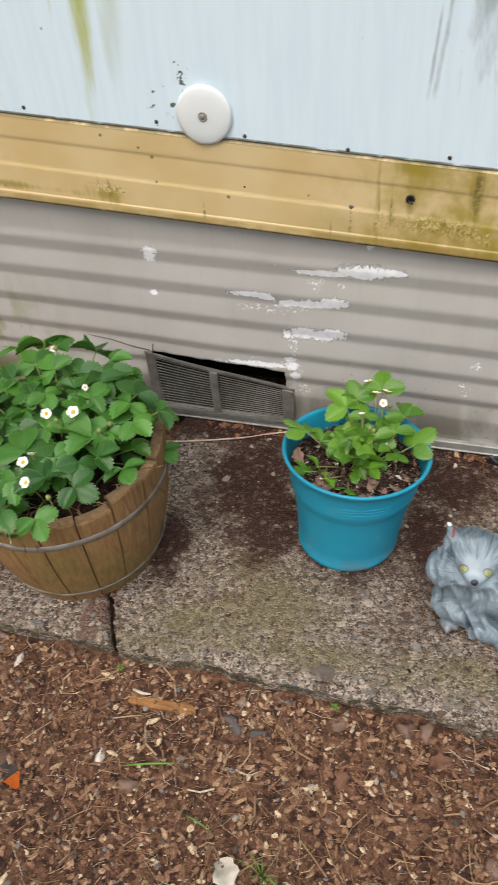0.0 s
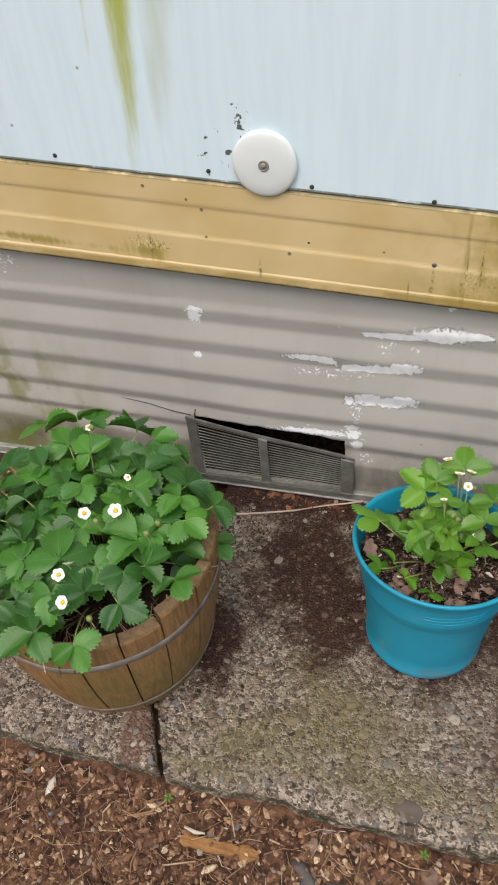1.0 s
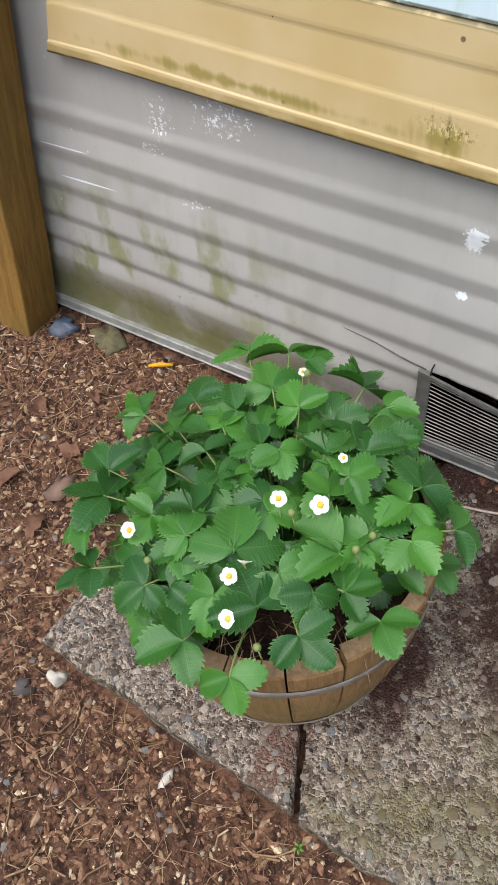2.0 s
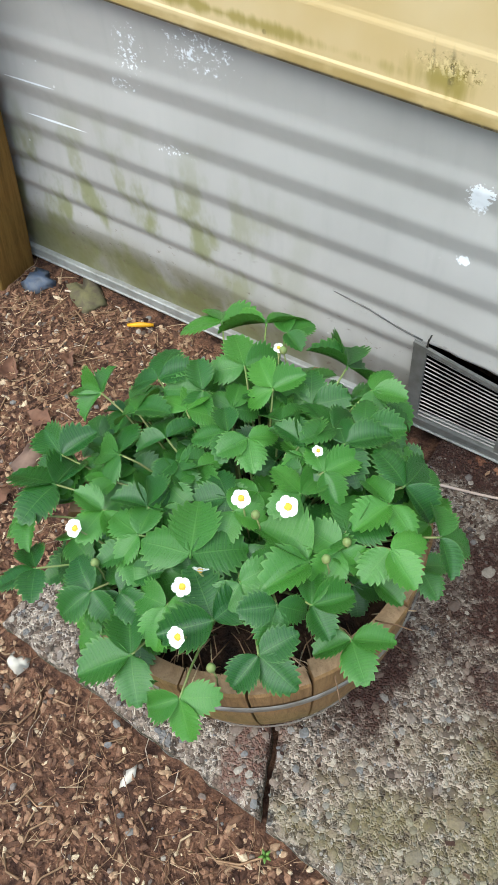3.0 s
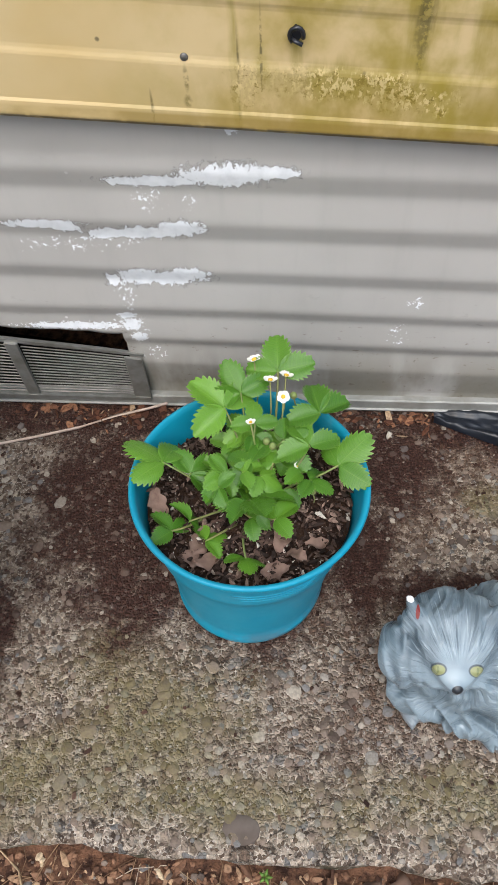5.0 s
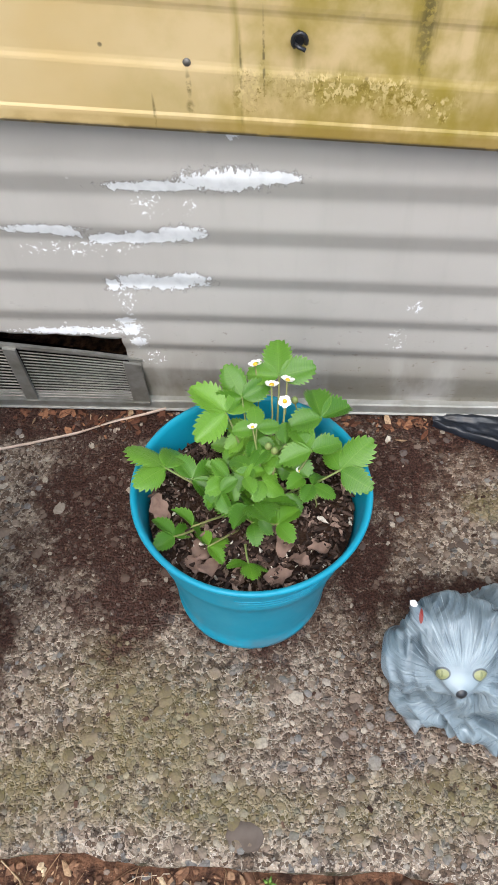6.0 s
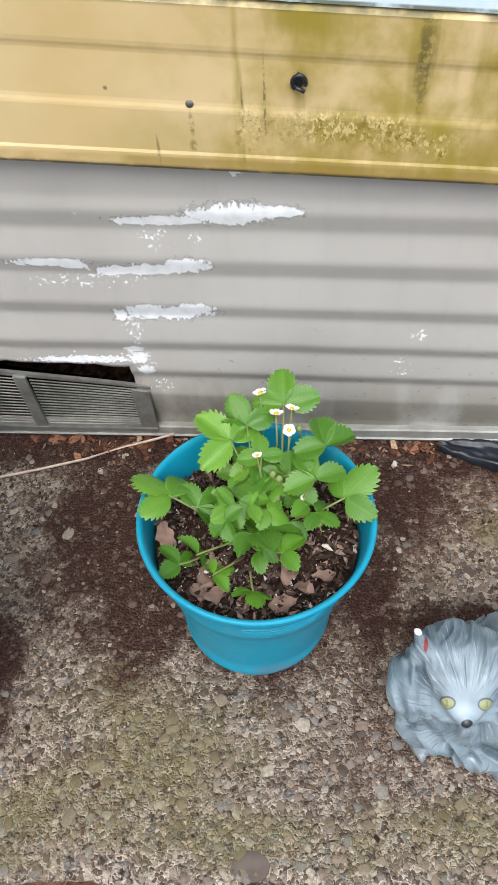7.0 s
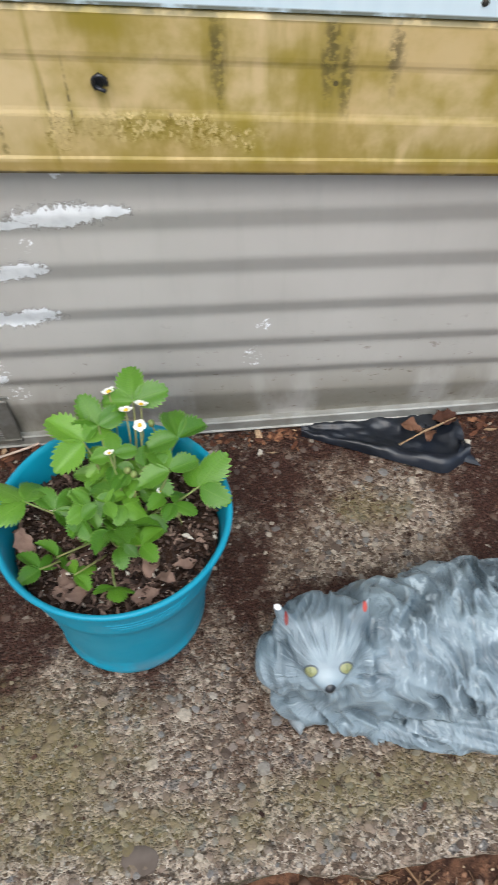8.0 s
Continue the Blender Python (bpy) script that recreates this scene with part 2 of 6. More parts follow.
    base = s.mix(s.m("MULTIPLY", specks, 0.8), base, (0.72, 0.72, 0.70))
    scuff = s.m("MULTIPLY", s.ramp(s.cells(15, v=s.stretch(1, 1, 0.6)), 0.055, 0.03), s.ramp(s.noise(6, 2), 0.52, 0.58))
    base = s.mix(s.m("MULTIPLY", scuff, 0.7), base, (0.13, 0.12, 0.10))
    base = s.mix(s.m("MULTIPLY", rim, 0.7), base, (0.12, 0.11, 0.10))
    base = s.mix(flake, base, s.mix(s.ramp(fine, 0.4, 0.7), (0.86, 0.88, 0.89), (0.76, 0.78, 0.79)))
    s.set("Base Color", base)
    s.set("Roughness", s.ramp(fine, 0.3, 0.7, 0.36, 0.55))
    s.bump(s.m("ADD", s.m("MULTIPLY", flake, -0.12), s.m("ADD", s.m("MULTIPLY", fine, 0.06), s.m("MULTIPLY", s.noise(6, 2), 0.8))), 0.35, 0.003)
    return s.mat


SOIL_SPOTS = [(0.89, -0.12, 0.12, 0.15), (0.88, -0.26, 0.13, 0.12), (0.62, -0.29, 0.11, 0.06), (0.13, -0.17, 0.13, 0.19), (0.20, -0.27, 0.11, 0.13), (0.1, -0.02, 0.45, 0.06), (0.53, -0.09, 0.12, 0.11), (0.50, -0.24, 0.06, 0.13), (0.94, -0.2, 0.17, 0.20), (0.8, -0.02, 0.5, 0.07), (-0.2, -0.4, 0.2, 0.12), (0.36, -0.28, 0.15, 0.12), (0.02, -0.36, 0.06, 0.13), (0.98, -0.38, 0.14, 0.16)]
MOSS_SPOTS = [(0.24, -0.45, 0.19, 0.13), (0.12, -0.52, 0.14, 0.07), (0.95, -0.55, 0.15, 0.08), (0.19, -0.37, 0.06, 0.06), (0.33, -0.54, 0.30, 0.05), (0.70, -0.15, 0.075, 0.045), (0.66, -0.52, 0.28, 0.06), (0.06, -0.57, 0.12, 0.03)]


def concrete_material():
    s = Shade("weathered_concrete", 0.85, spec=0.25)
    x, y, z = s.axes()
    fine, mid, wide = s.noise(330, 4, 0.7), s.noise(70, 5, 0.7), s.noise(8, 4)
    warp = s.t.nodes.new("ShaderNodeVectorMath")
    warp.operation = "MULTIPLY_ADD"
    bend = s.t.nodes.new("ShaderNodeTexNoise")
    s.put(bend.inputs["Vector"], s.coord())
    bend.inputs["Scale"].default_value = 120
    s.put(warp.inputs[0], bend.outputs["Color"])
    warp.inputs[1].default_value = (0.005, 0.005, 0.005)
    s.put(warp.inputs[2], s.coord())
    w = warp.outputs[0]
    big = s.cells(85, v=w, feature="DISTANCE_TO_EDGE")
    small = s.cells(210, v=w, feature="DISTANCE_TO_EDGE")
    pick = s.t.nodes.new("ShaderNodeSeparateColor")
    s.put(pick.inputs[0], s.cells(85, v=w, out="Color"))
    pick2 = s.t.nodes.new("ShaderNodeSeparateColor")
    s.put(pick2.inputs[0], s.cells(210, v=w, out="Color"))
    stony = s.mix(s.ramp(pick.outputs[0], 0.1, 0.9), (0.170, 0.119, 0.085), (0.335, 0.262, 0.20))
    stony = s.mix(s.ramp(pick.outputs[1], 0.72, 0.80, 0.0, 0.8), stony, (0.19, 0.19, 0.185))
    grit = s.mix(s.ramp(pick2.outputs[0], 0.1, 0.9), (0.120, 0.082, 0.058), (0.50, 0.41, 0.32))
    grit = s.mix(s.m("MULTIPLY", s.ramp(small, 0.10, 0.02), s.ramp(fine, 0.46, 0.58)), grit, (0.66, 0.585, 0.485))
    # only some cells are large stones; the rest is grit
    stone = s.m("MULTIPLY", s.ramp(big, 0.05, 0.11), s.ramp(pick.outputs[2], 0.50, 0.54))
    base = s.mix(stone, grit, stony)
    base = s.mix(s.m("MULTIPLY", s.ramp(mid, 0.49, 0.38), 0.85), base, (0.040, 0.027, 0.019))
    base = s.mix(s.m("MULTIPLY", s.ramp(wide, 0.45, 0.7), 0.25), base, (0.17, 0.120, 0.088))
    # a thin brown film of soil washed over the slab
    film = s.m("MULTIPLY", s.ramp(s.noise(5, 5, 0.65), 0.36, 0.62), s.m("MULTIPLY", s.ramp(x, 0.20, 0.55, 0.35, 1.0), s.ramp(y, -0.56, -0.42)))
    base = s.mix(s.m("MULTIPLY", film, s.ramp(mid, 0.66, 0.48, 0.20, 0.75)), base, s.mix(s.ramp(fine, 0.4, 0.65), (0.068, 0.036, 0.023), (0.185, 0.112, 0.074)))
    # moss and wet soil, in patches of their own
    wob = s.noise(17, 6, 0.7)
    moss = s.spots(x, y, MOSS_SPOTS, wob, 2.2, 0.9)
    base = s.mix(s.m("MULTIPLY", s.m("MULTIPLY", moss, s.ramp(mid, 0.3, 0.55)), 0.60), base, (0.185, 0.155, 0.058))
    soil = s.spots(x, y, SOIL_SPOTS, wob, 1.7, 0.55)
    base = s.mix(s.m("MULTIPLY", soil, s.ramp(mid, 0.64, 0.54, 0.62, 0.96)), base, s.mix(s.ramp(fine, 0.4, 0.65), (0.031, 0.0115, 0.0078), (0.088, 0.037, 0.025)))
    rust = s.spots(x, y, [(-0.055, -0.535, 0.034, 0.075)], wob, 1.2, 0.4)
    base = s.mix(s.m("MULTIPLY", rust, s.ramp(mid, 0.62, 0.50, 0.35, 0.85)), base, (0.19, 0.098, 0.070))
    flecks = s.m("MULTIPLY", s.ramp(s.cells(150, v=w), 0.30, 0.20), s.ramp(s.noise(60, 4), 0.50, 0.58))
    base = s.mix(s.m("MULTIPLY", flecks, s.m("SUBTRACT", 0.55, s.m("MULTIPLY", soil, 0.45))), base, (0.60, 0.55, 0.48))
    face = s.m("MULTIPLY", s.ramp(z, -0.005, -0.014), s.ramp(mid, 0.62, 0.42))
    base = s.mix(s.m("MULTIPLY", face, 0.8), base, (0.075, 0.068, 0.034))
    s.set("Base Color", base)
    s.set("Roughness", s.ramp(mid, 0.3, 0.7, 0.7, 0.95))
    s.bump(s.m("ADD", s.m("MULTIPLY", fine, 0.8), s.m("ADD", s.m("MULTIPLY", s.ramp(big, 0.0, 0.2), 1.0), s.ramp(small, 0.0, 0.25))), 0.9, 0.0028)
    return s.mat


def pebble_material():
    s = Shade("aggregate_pebbles", 0.75, spec=0.3)
    x, y, z = s.axes()
    r = s.island()
    a = s.mix(s.ramp(r, 0.0, 0.5), (0.060, 0.040, 0.030), (0.23, 0.172, 0.132))
    a = s.mix(s.ramp(r, 0.6, 0.8), a, (0.17, 0.165, 0.16))
    a = s.mix(s.ramp(r, 0.82, 0.95), a, (0.40, 0.345, 0.275))
    wob = s.noise(17, 6, 0.7)
    soil = s.m("MULTIPLY", s.spots(x, y, SOIL_SPOTS, wob, 1.7, 0.75), s.ramp(r, 0.97, 0.80, 0.35, 1.0))
    moss = s.spots(x, y, MOSS_SPOTS, wob, 2.2, 0.9)
    a = s.mix(s.m("MULTIPLY", moss, 0.6), a, (0.165, 0.14, 0.045))
    a = s.mix(s.m("MULTIPLY", soil, 0.8), a, (0.060, 0.028, 0.019))
    s.set("Base Color", s.mix(s.ramp(s.noise(300, 3), 0.3, 0.75, 0, 0.5), a, (0.09, 0.07, 0.055)))
    s.bump(s.noise(500, 3), 0.3, 0.0006)
    return s.mat


def soil_material(name="red_brown_soil", k=1.5):
    s = Shade(name, 0.92, spec=0.25)
    fine, mid, wide = s.noise(260, 5, 0.7), s.noise(60, 5, 0.65), s.noise(6, 4)
    base = s.mix(s.ramp(mid, 0.35, 0.65), (0.026 * k, 0.012 * k, 0.0078 * k), (0.140 * k, 0.070 * k, 0.040 * k))
    base = s.mix(s.m("MULTIPLY", s.ramp(wide, 0.5, 0.7), 0.6), base, (0.042, 0.020, 0.0135))
    base = s.mix(s.m("MULTIPLY", s.ramp(fine, 0.62, 0.72), 0.7), base, (0.30 * k, 0.19 * k, 0.12 * k))
    s.set("Base Color", base)
    s.bump(s.m("ADD", fine, s.m("MULTIPLY", mid, 1.5)), 0.9, 0.006)
    return s.mat


def chips_material(name, dark, mid, light, top=(0.62, 0.52, 0.40)):
    s = Shade(name, 0.85, spec=0.25)
    r = s.island()
    a = s.mix(s.ramp(r, 0.0, 0.55), dark, mid)
    a = s.mix(s.ramp(r, 0.66, 0.92), a, light)
    a = s.mix(s.ramp(r, 0.93, 0.96), a, top)
    s.set("Base Color", s.mix(s.ramp(s.noise(260, 3), 0.35, 0.7, 0, 0.5), a, dark))
    s.bump(s.noise(350, 3), 0.4, 0.0008)
    return s.mat


def leaf_material(name, top, under, veins):
    s = Shade(name, 0.42, spec=0.5)
    uv = s.t.nodes.new("ShaderNodeAttribute")
    uv.attribute_name = "blade"
    u, v, w = s.axes(uv.outputs["Vector"])
    au = s.m("ABSOLUTE", u)
    # midrib and slanting side veins
    rib = s.ramp(au, 0.055, 0.0)
    side = s.m("ABSOLUTE", s.m("SUBTRACT", s.m("FRACT", s.m("SUBTRACT", v, 0.1667)), 0.5))
    vein = s.m("MAXIMUM", rib, s.m("MULTIPLY", s.ramp(side, 0.13, 0.0), 0.6))
    r = s.m("ADD", s.m("MULTIPLY", s.one(), 0.45), s.m("MULTIPLY", s.island(), 0.55))
    a = s.mix(s.ramp(r, 0.1, 0.9), top, under)
    a = s.mix(s.m("MULTIPLY", s.ramp(s.noise(60, 4), 0.45, 0.75), 0.35), a, tuple(c * 0.6 for c in top))
    a = s.mix(s.m("MULTIPLY", s.ramp(side, 0.16, 0.46), 0.16), a, under)
    a = s.mix(s.m("MULTIPLY", vein, 0.26), a, veins)
    a = s.mix(s.m("MULTIPLY", s.ramp(au, 0.86, 1.0), 0.35), a, veins)
    s.set("Base Color", a)
    s.set("Roughness", s.ramp(s.noise(40, 3), 0.3, 0.7, 0.26, 0.42))
    s.set("Subsurface Weight", 0.0)
    s.bump(s.m("ADD", s.m("MULTIPLY", side, 1.0), s.m("ADD", s.m("MULTIPLY", rib, -0.6), s.m("MULTIPLY", s.noise(420, 3), 0.6))), 0.28, 0.0010)
    # thin blades let light through
    tr = s.t.nodes.new("ShaderNodeBsdfTranslucent")
    s.put(tr.inputs[0], s.mix(0.5, a, (0.16, 0.30, 0.03)))
    mx = s.t.nodes.new("ShaderNodeMixShader")
    mx.inputs[0].default_value = 0.22
    s.t.links.new(s.b.outputs[0], mx.inputs[1])
    s.t.links.new(tr.outputs[0], mx.inputs[2])
    s.t.links.new(mx.outputs[0], s.t.nodes["Material Output"].inputs[0])
    return s.mat


def wood_material(name, light, dark, grain_axis=(14, 14, 1.2), rough=0.8, green=0.0):
    s = Shade(name, rough, spec=0.25)
    v = s.stretch(*grain_axis)
    g, fine = s.noise(9, 6, 0.65, v=v, dist=0.6), s.noise(60, 4, v=v)
    r = s.one()
    a = s.mix(s.ramp(g, 0.35, 0.68), light, dark)
    a = s.mix(s.m("MULTIPLY", s.ramp(fine, 0.55, 0.72), 0.5), a, tuple(c * 0.55 for c in dark))
    a = s.mix(s.m("MULTIPLY", r, 0.35), a, tuple(c * 0.62 for c in light))
    if green:
        a = s.mix(s.m("MULTIPLY", s.ramp(s.noise(7, 4), 0.42, 0.7), green), a, (0.15, 0.13, 0.035))
    s.set("Base Color", a)
    s.bump(s.m("ADD", g, s.m("MULTIPLY", fine, 0.6)), 0.5, 0.0018)
    return s.mat


def pot_material():
    s = Shade("turquoise_plastic", 0.42, spec=0.4)
    x, y, z = s.axes()
    wide, fine = s.noise(8, 3), s.noise(150, 4)
    a = s.mix(s.ramp(wide, 0.3, 0.7), (0.006, 0.262, 0.390), (0.008, 0.238, 0.355))
    dust = s.m("MULTIPLY", s.ramp(z, 0.05, 0.0), s.ramp(s.noise(30, 4), 0.4, 0.7))
    a = s.mix(s.m("MULTIPLY", dust, 0.5), a, (0.13, 0.085, 0.06))
    a = s.mix(s.m("MULTIPLY", s.ramp(s.noise(24, 4), 0.58, 0.75), 0.12), a, (0.30, 0.35, 0.33))
    s.set("Base Color", a)
    s.set("Roughness", s.ramp(s.noise(12, 4), 0.3, 0.7, 0.36, 0.55))
    s.bump(fine, 0.08, 0.0006)
    return s.mat


def statue_material():
    """Grey glazed concrete with combed fur; painted eyes, nose and ears."""
    s = Shade("grey_glazed_concrete", 0.38, spec=0.5)
    x, y, z = s.axes()
    # strands run away from the mouth on the head, and down the flank behind it
    u = s.m("ADD", x, 0.121)
    v = s.m("ADD", s.m("MULTIPLY", s.m("ADD", y, 0.044), 0.66), s.m("MULTIPLY", s.m("SUBTRACT", z, 0.171), 0.75))
    r = s.m("SQRT", s.m("ADD", s.m("MULTIPLY", u, u), s.m("MULTIPLY", v, v)))
    a = s.m("ARCTAN2", v, u)
    curl = s.m("MULTIPLY", s.m("SINE", s.m("ADD", s.m("MULTIPLY", r, 75.0), s.m("MULTIPLY", a, 3.0))), s.ramp(z, 0.16, 0.12, 0.0, 0.22))
    polar = s.t.nodes.new("ShaderNodeCombineXYZ")
    s.put(polar.inputs[0], s.m("MULTIPLY", s.m("ADD", a, curl), 0.115))
    s.put(polar.inputs[1], s.m("MULTIPLY", r, 0.20))
    s.put(polar.inputs[2], s.m("MULTIPLY", y, 0.05))
    face = s.noise(150, 4, 0.6, v=polar.outputs[0], dist=0.35)
    sway = s.m("MULTIPLY", s.m("SINE", s.m("ADD", s.m("MULTIPLY", z, 85.0), s.m("ADD", s.m("MULTIPLY", x, 47.0), s.m("MULTIPLY", s.noise(14, 2), 9.0)))), 0.006)
    comb_v = s.t.nodes.new("ShaderNodeCombineXYZ")
    s.put(comb_v.inputs[0], s.m("MULTIPLY", s.m("ADD", s.m("ADD", x, sway), s.m("MULTIPLY", z, 0.35)), 1.5))
    s.put(comb_v.inputs[1], s.m("MULTIPLY", y, 0.55))
    s.put(comb_v.inputs[2], s.m("MULTIPLY", z, 0.22))
    flank = s.noise(75, 4, 0.6, v=comb_v.outputs[0], dist=0.5)
    back = s.ramp(x, -0.085, -0.045)
    hair = s.m("ADD", s.m("MULTIPLY", face, s.m("SUBTRACT", 1.0, back)), s.m("MULTIPLY", flank, back))
    calm = s.m("MULTIPLY", s.ramp(r, 0.014, 0.036), s.ramp(z, 0.120, 0.165, 0.90, 1.0))  # the muzzle is smooth
    hair = s.m("ADD", s.m("MULTIPLY", s.m("SUBTRACT", hair, 0.5), calm), 0.5)
    hair = s.m("ADD", s.m("MULTIPLY", s.m("SUBTRACT", hair, 0.5), s.m("SUBTRACT", 1.0, s.m("MULTIPLY", s.m("SUBTRACT", 1.0, back), 0.35))), 0.5)
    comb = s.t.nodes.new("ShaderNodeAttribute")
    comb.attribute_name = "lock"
    # deeper grooves between locks are coloured darker, as their shade
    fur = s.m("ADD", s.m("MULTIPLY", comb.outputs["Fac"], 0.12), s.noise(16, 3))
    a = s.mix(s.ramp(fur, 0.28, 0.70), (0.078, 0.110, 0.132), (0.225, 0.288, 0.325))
    # strand furrows darkened and ridges silvered: shade and highlights painted over the relief
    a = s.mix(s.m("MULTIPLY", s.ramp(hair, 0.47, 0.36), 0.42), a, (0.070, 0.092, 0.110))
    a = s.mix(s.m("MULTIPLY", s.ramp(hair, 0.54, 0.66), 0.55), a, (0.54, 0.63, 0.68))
    a = s.mix(s.m("MULTIPLY", s.ramp(z, 0.025, 0.0), s.ramp(s.noise(30, 3), 0.40, 0.6)), a, (0.20, 0.12, 0.075))

    def dot(cx, cy, cz, r, soft=0.15):
        dx, dy, dz = (s.m("DIVIDE", s.m("SUBTRACT", p, c), q) for p, c, q in zip((x, y, z), (cx, cy, cz), r))
        d = s.m("SQRT", s.m("ADD", s.m("ADD", s.m("MULTIPLY", dx, dx), s.m("MULTIPLY", dy, dy)), s.m("MULTIPLY", dz, dz)))
        return s.ramp(d, 1.0, 1.0 - soft)

    # gloss highlights of the brow and the bridge of the nose, painted pale
    brow_light = s.m("MAXIMUM", dot(-0.1215, -0.008, 0.192, (0.046, 0.046, 0.026), 0.75), dot(-0.1215, -0.036, 0.170, (0.022, 0.020, 0.014), 0.8))
    a = s.mix(s.m("MULTIPLY", brow_light, s.ramp(hair, 0.38, 0.56, 0.10, 0.50)), a, (0.44, 0.52, 0.565))
    for cx, cy, cz, r, c in STATUE_PAINT:
        a = s.mix(dot(cx, cy, cz, r), a, c)
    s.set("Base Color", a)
    s.set("Roughness", s.ramp(hair, 0.3, 0.7, 0.22, 0.42))
    s.bump(hair, 0.8, 0.005)
    return s.mat


M_WHITE, M_YELLOW, M_SKIRT = white_wall_material(), yellow_trim_material(), skirting_material()
M_CONCRETE, M_PEBBLE, M_SOIL = concrete_material(), pebble_material(), soil_material()
M_COMPOST = soil_material("dark_compost", 0.36)
M_CHIPS = chips_material("bark_and_gravel", (0.042, 0.019, 0.0120), (0.262, 0.140, 0.081), (0.44, 0.290, 0.170), (0.66, 0.52, 0.34))
M_CRUMBS = chips_material("soil_crumbs", (0.026, 0.012, 0.008), (0.075, 0.038, 0.025), (0.17, 0.105, 0.07), (0.42, 0.34, 0.26))
M_MULCH = chips_material("potting_mulch", (0.020, 0.012, 0.009), (0.095, 0.058, 0.044), (0.30, 0.205, 0.16), (0.62, 0.57, 0.49))
M_LITTER = chips_material("rust_leaf_crumbs", (0.050, 0.020, 0.012), (0.150, 0.062, 0.034), (0.30, 0.145, 0.075), (0.48, 0.33, 0.20))
M_STRAW = chips_material("dry_needles", (0.15, 0.080, 0.043), (0.36, 0.225, 0.125), (0.58, 0.43, 0.26))
M_LEAF = leaf_material("strawberry_leaf", (0.013, 0.076, 0.012), (0.105, 0.312, 0.036), (0.20, 0.40, 0.09))
M_LEAF_LIGHT = leaf_material("young_strawberry_leaf", (0.055, 0.170, 0.014), (0.185, 0.395, 0.034), (0.28, 0.46, 0.09))
M_STEM = tint("green_stem", (0.17, 0.26, 0.07), (0.21, 0.21, 0.075), 0.55, 30)
M_PETAL = tint("white_petal", (0.86, 0.86, 0.80), (0.76, 0.77, 0.68), 0.55, 90)
M_YOLK = tint("yellow_stamens", (0.72, 0.46, 0.03), (0.55, 0.35, 0.03), 0.7, 400)
M_STAVE = wood_material("weathered_stave", (0.31, 0.178, 0.072), (0.175, 0.095, 0.038), (16, 16, 1.0), green=0.5)
M_STAVE_TOP = wood_material("pale_stave_end", (0.33, 0.215, 0.12), (0.20, 0.12, 0.062), (6, 6, 6))
M_POST = wood_material("green_stained_post", (0.30, 0.165, 0.040), (0.19, 0.100, 0.022), (14, 14, 0.9), green=0.3)
M_BOARD = wood_material("red_brown_board", (0.085, 0.035, 0.02), (0.05, 0.02, 0.013), (1, 14, 14))
M_HOOP = tint("galvanised_hoop", (0.30, 0.28, 0.25), (0.13, 0.10, 0.07), 0.6, 30, metal=0.25)
M_ALU = tint("dull_aluminium", (0.31, 0.31, 0.29), (0.19, 0.185, 0.16), 0.42, 50, metal=0.55)
M_SLAT = tint("grimy_slat", (0.20, 0.19, 0.175), (0.10, 0.095, 0.085), 0.5, 40, metal=0.45)
M_TRACK = tint("pale_track", (0.36, 0.36, 0.335), (0.24, 0.235, 0.205), 0.5, 45, metal=0.2)
M_POT = pot_material()
M_DISC = tint("cream_plastic", (0.72, 0.76, 0.75), (0.66, 0.70, 0.69), 0.45, 12, relief=0.05)
M_BOLT = tint("rusty_screw", (0.07, 0.06, 0.045), (0.035, 0.035, 0.03), 0.6, 200, metal=0.4)
M_BLACK = tint("black_plastic", (0.012, 0.013, 0.016), (0.02, 0.022, 0.028), 0.3, 30, relief=0.3, spec=0.5)
M_BAG = tint("black_sheet_plastic", (0.006, 0.008, 0.012), (0.012, 0.016, 0.025), 0.36, 25, relief=0.5, depth=0.003, spec=0.5)
M_DEAD = tint("dry_leaf", (0.24, 0.155, 0.12), (0.095, 0.056, 0.042), 0.85, 70)
M_DEAD_RED = tint("fallen_brown_leaf", (0.17, 0.082, 0.045), (0.10, 0.045, 0.027), 0.8, 60)
M_CORD = tint("pink_white_cord", (0.58, 0.46, 0.38), (0.42, 0.31, 0.24), 0.7, 90)
M_SPLINT = wood_material("bright_broken_wood", (0.38, 0.19, 0.07), (0.13, 0.055, 0.022), (1.2, 10, 10))
M_SLATE = tint("dark_slate", (0.105, 0.092, 0.085), (0.055, 0.045, 0.040), 0.9, 50)
M_CHALK = tint("pale_stone", (0.62, 0.57, 0.48), (0.48, 0.42, 0.34), 0.85, 80)
M_TAN = tint("tan_stone", (0.215, 0.135, 0.095), (0.13, 0.078, 0.055), 0.85, 60)
M_MOSSY = tint("mossy_stone", (0.15, 0.135, 0.06), (0.085, 0.065, 0.045), 0.9, 60)
M_SCRAP = tint("blue_grey_plastic", (0.05, 0.075, 0.13), (0.12, 0.13, 0.15), 0.5, 80)
M_COBBLE = tint("brown_grey_cobble", (0.125, 0.098, 0.080), (0.085, 0.064, 0.050), 0.8, 60)
M_ORANGE = tint("orange_plastic", (0.72, 0.17, 0.012), (0.58, 0.12, 0.01), 0.5, 60)
M_AMBER = tint("yellow_orange_peel", (0.72, 0.36, 0.012), (0.6, 0.26, 0.01), 0.55, 60)
M_GRASS = tint("grass_blade", (0.13, 0.24, 0.035), (0.09, 0.17, 0.03), 0.55, 60)
# near black: the darkness of the crawl space is put into this colour
M_DARK = tint("crawlspace_shade", (0.014, 0.0125, 0.011), None, 0.9, 20)


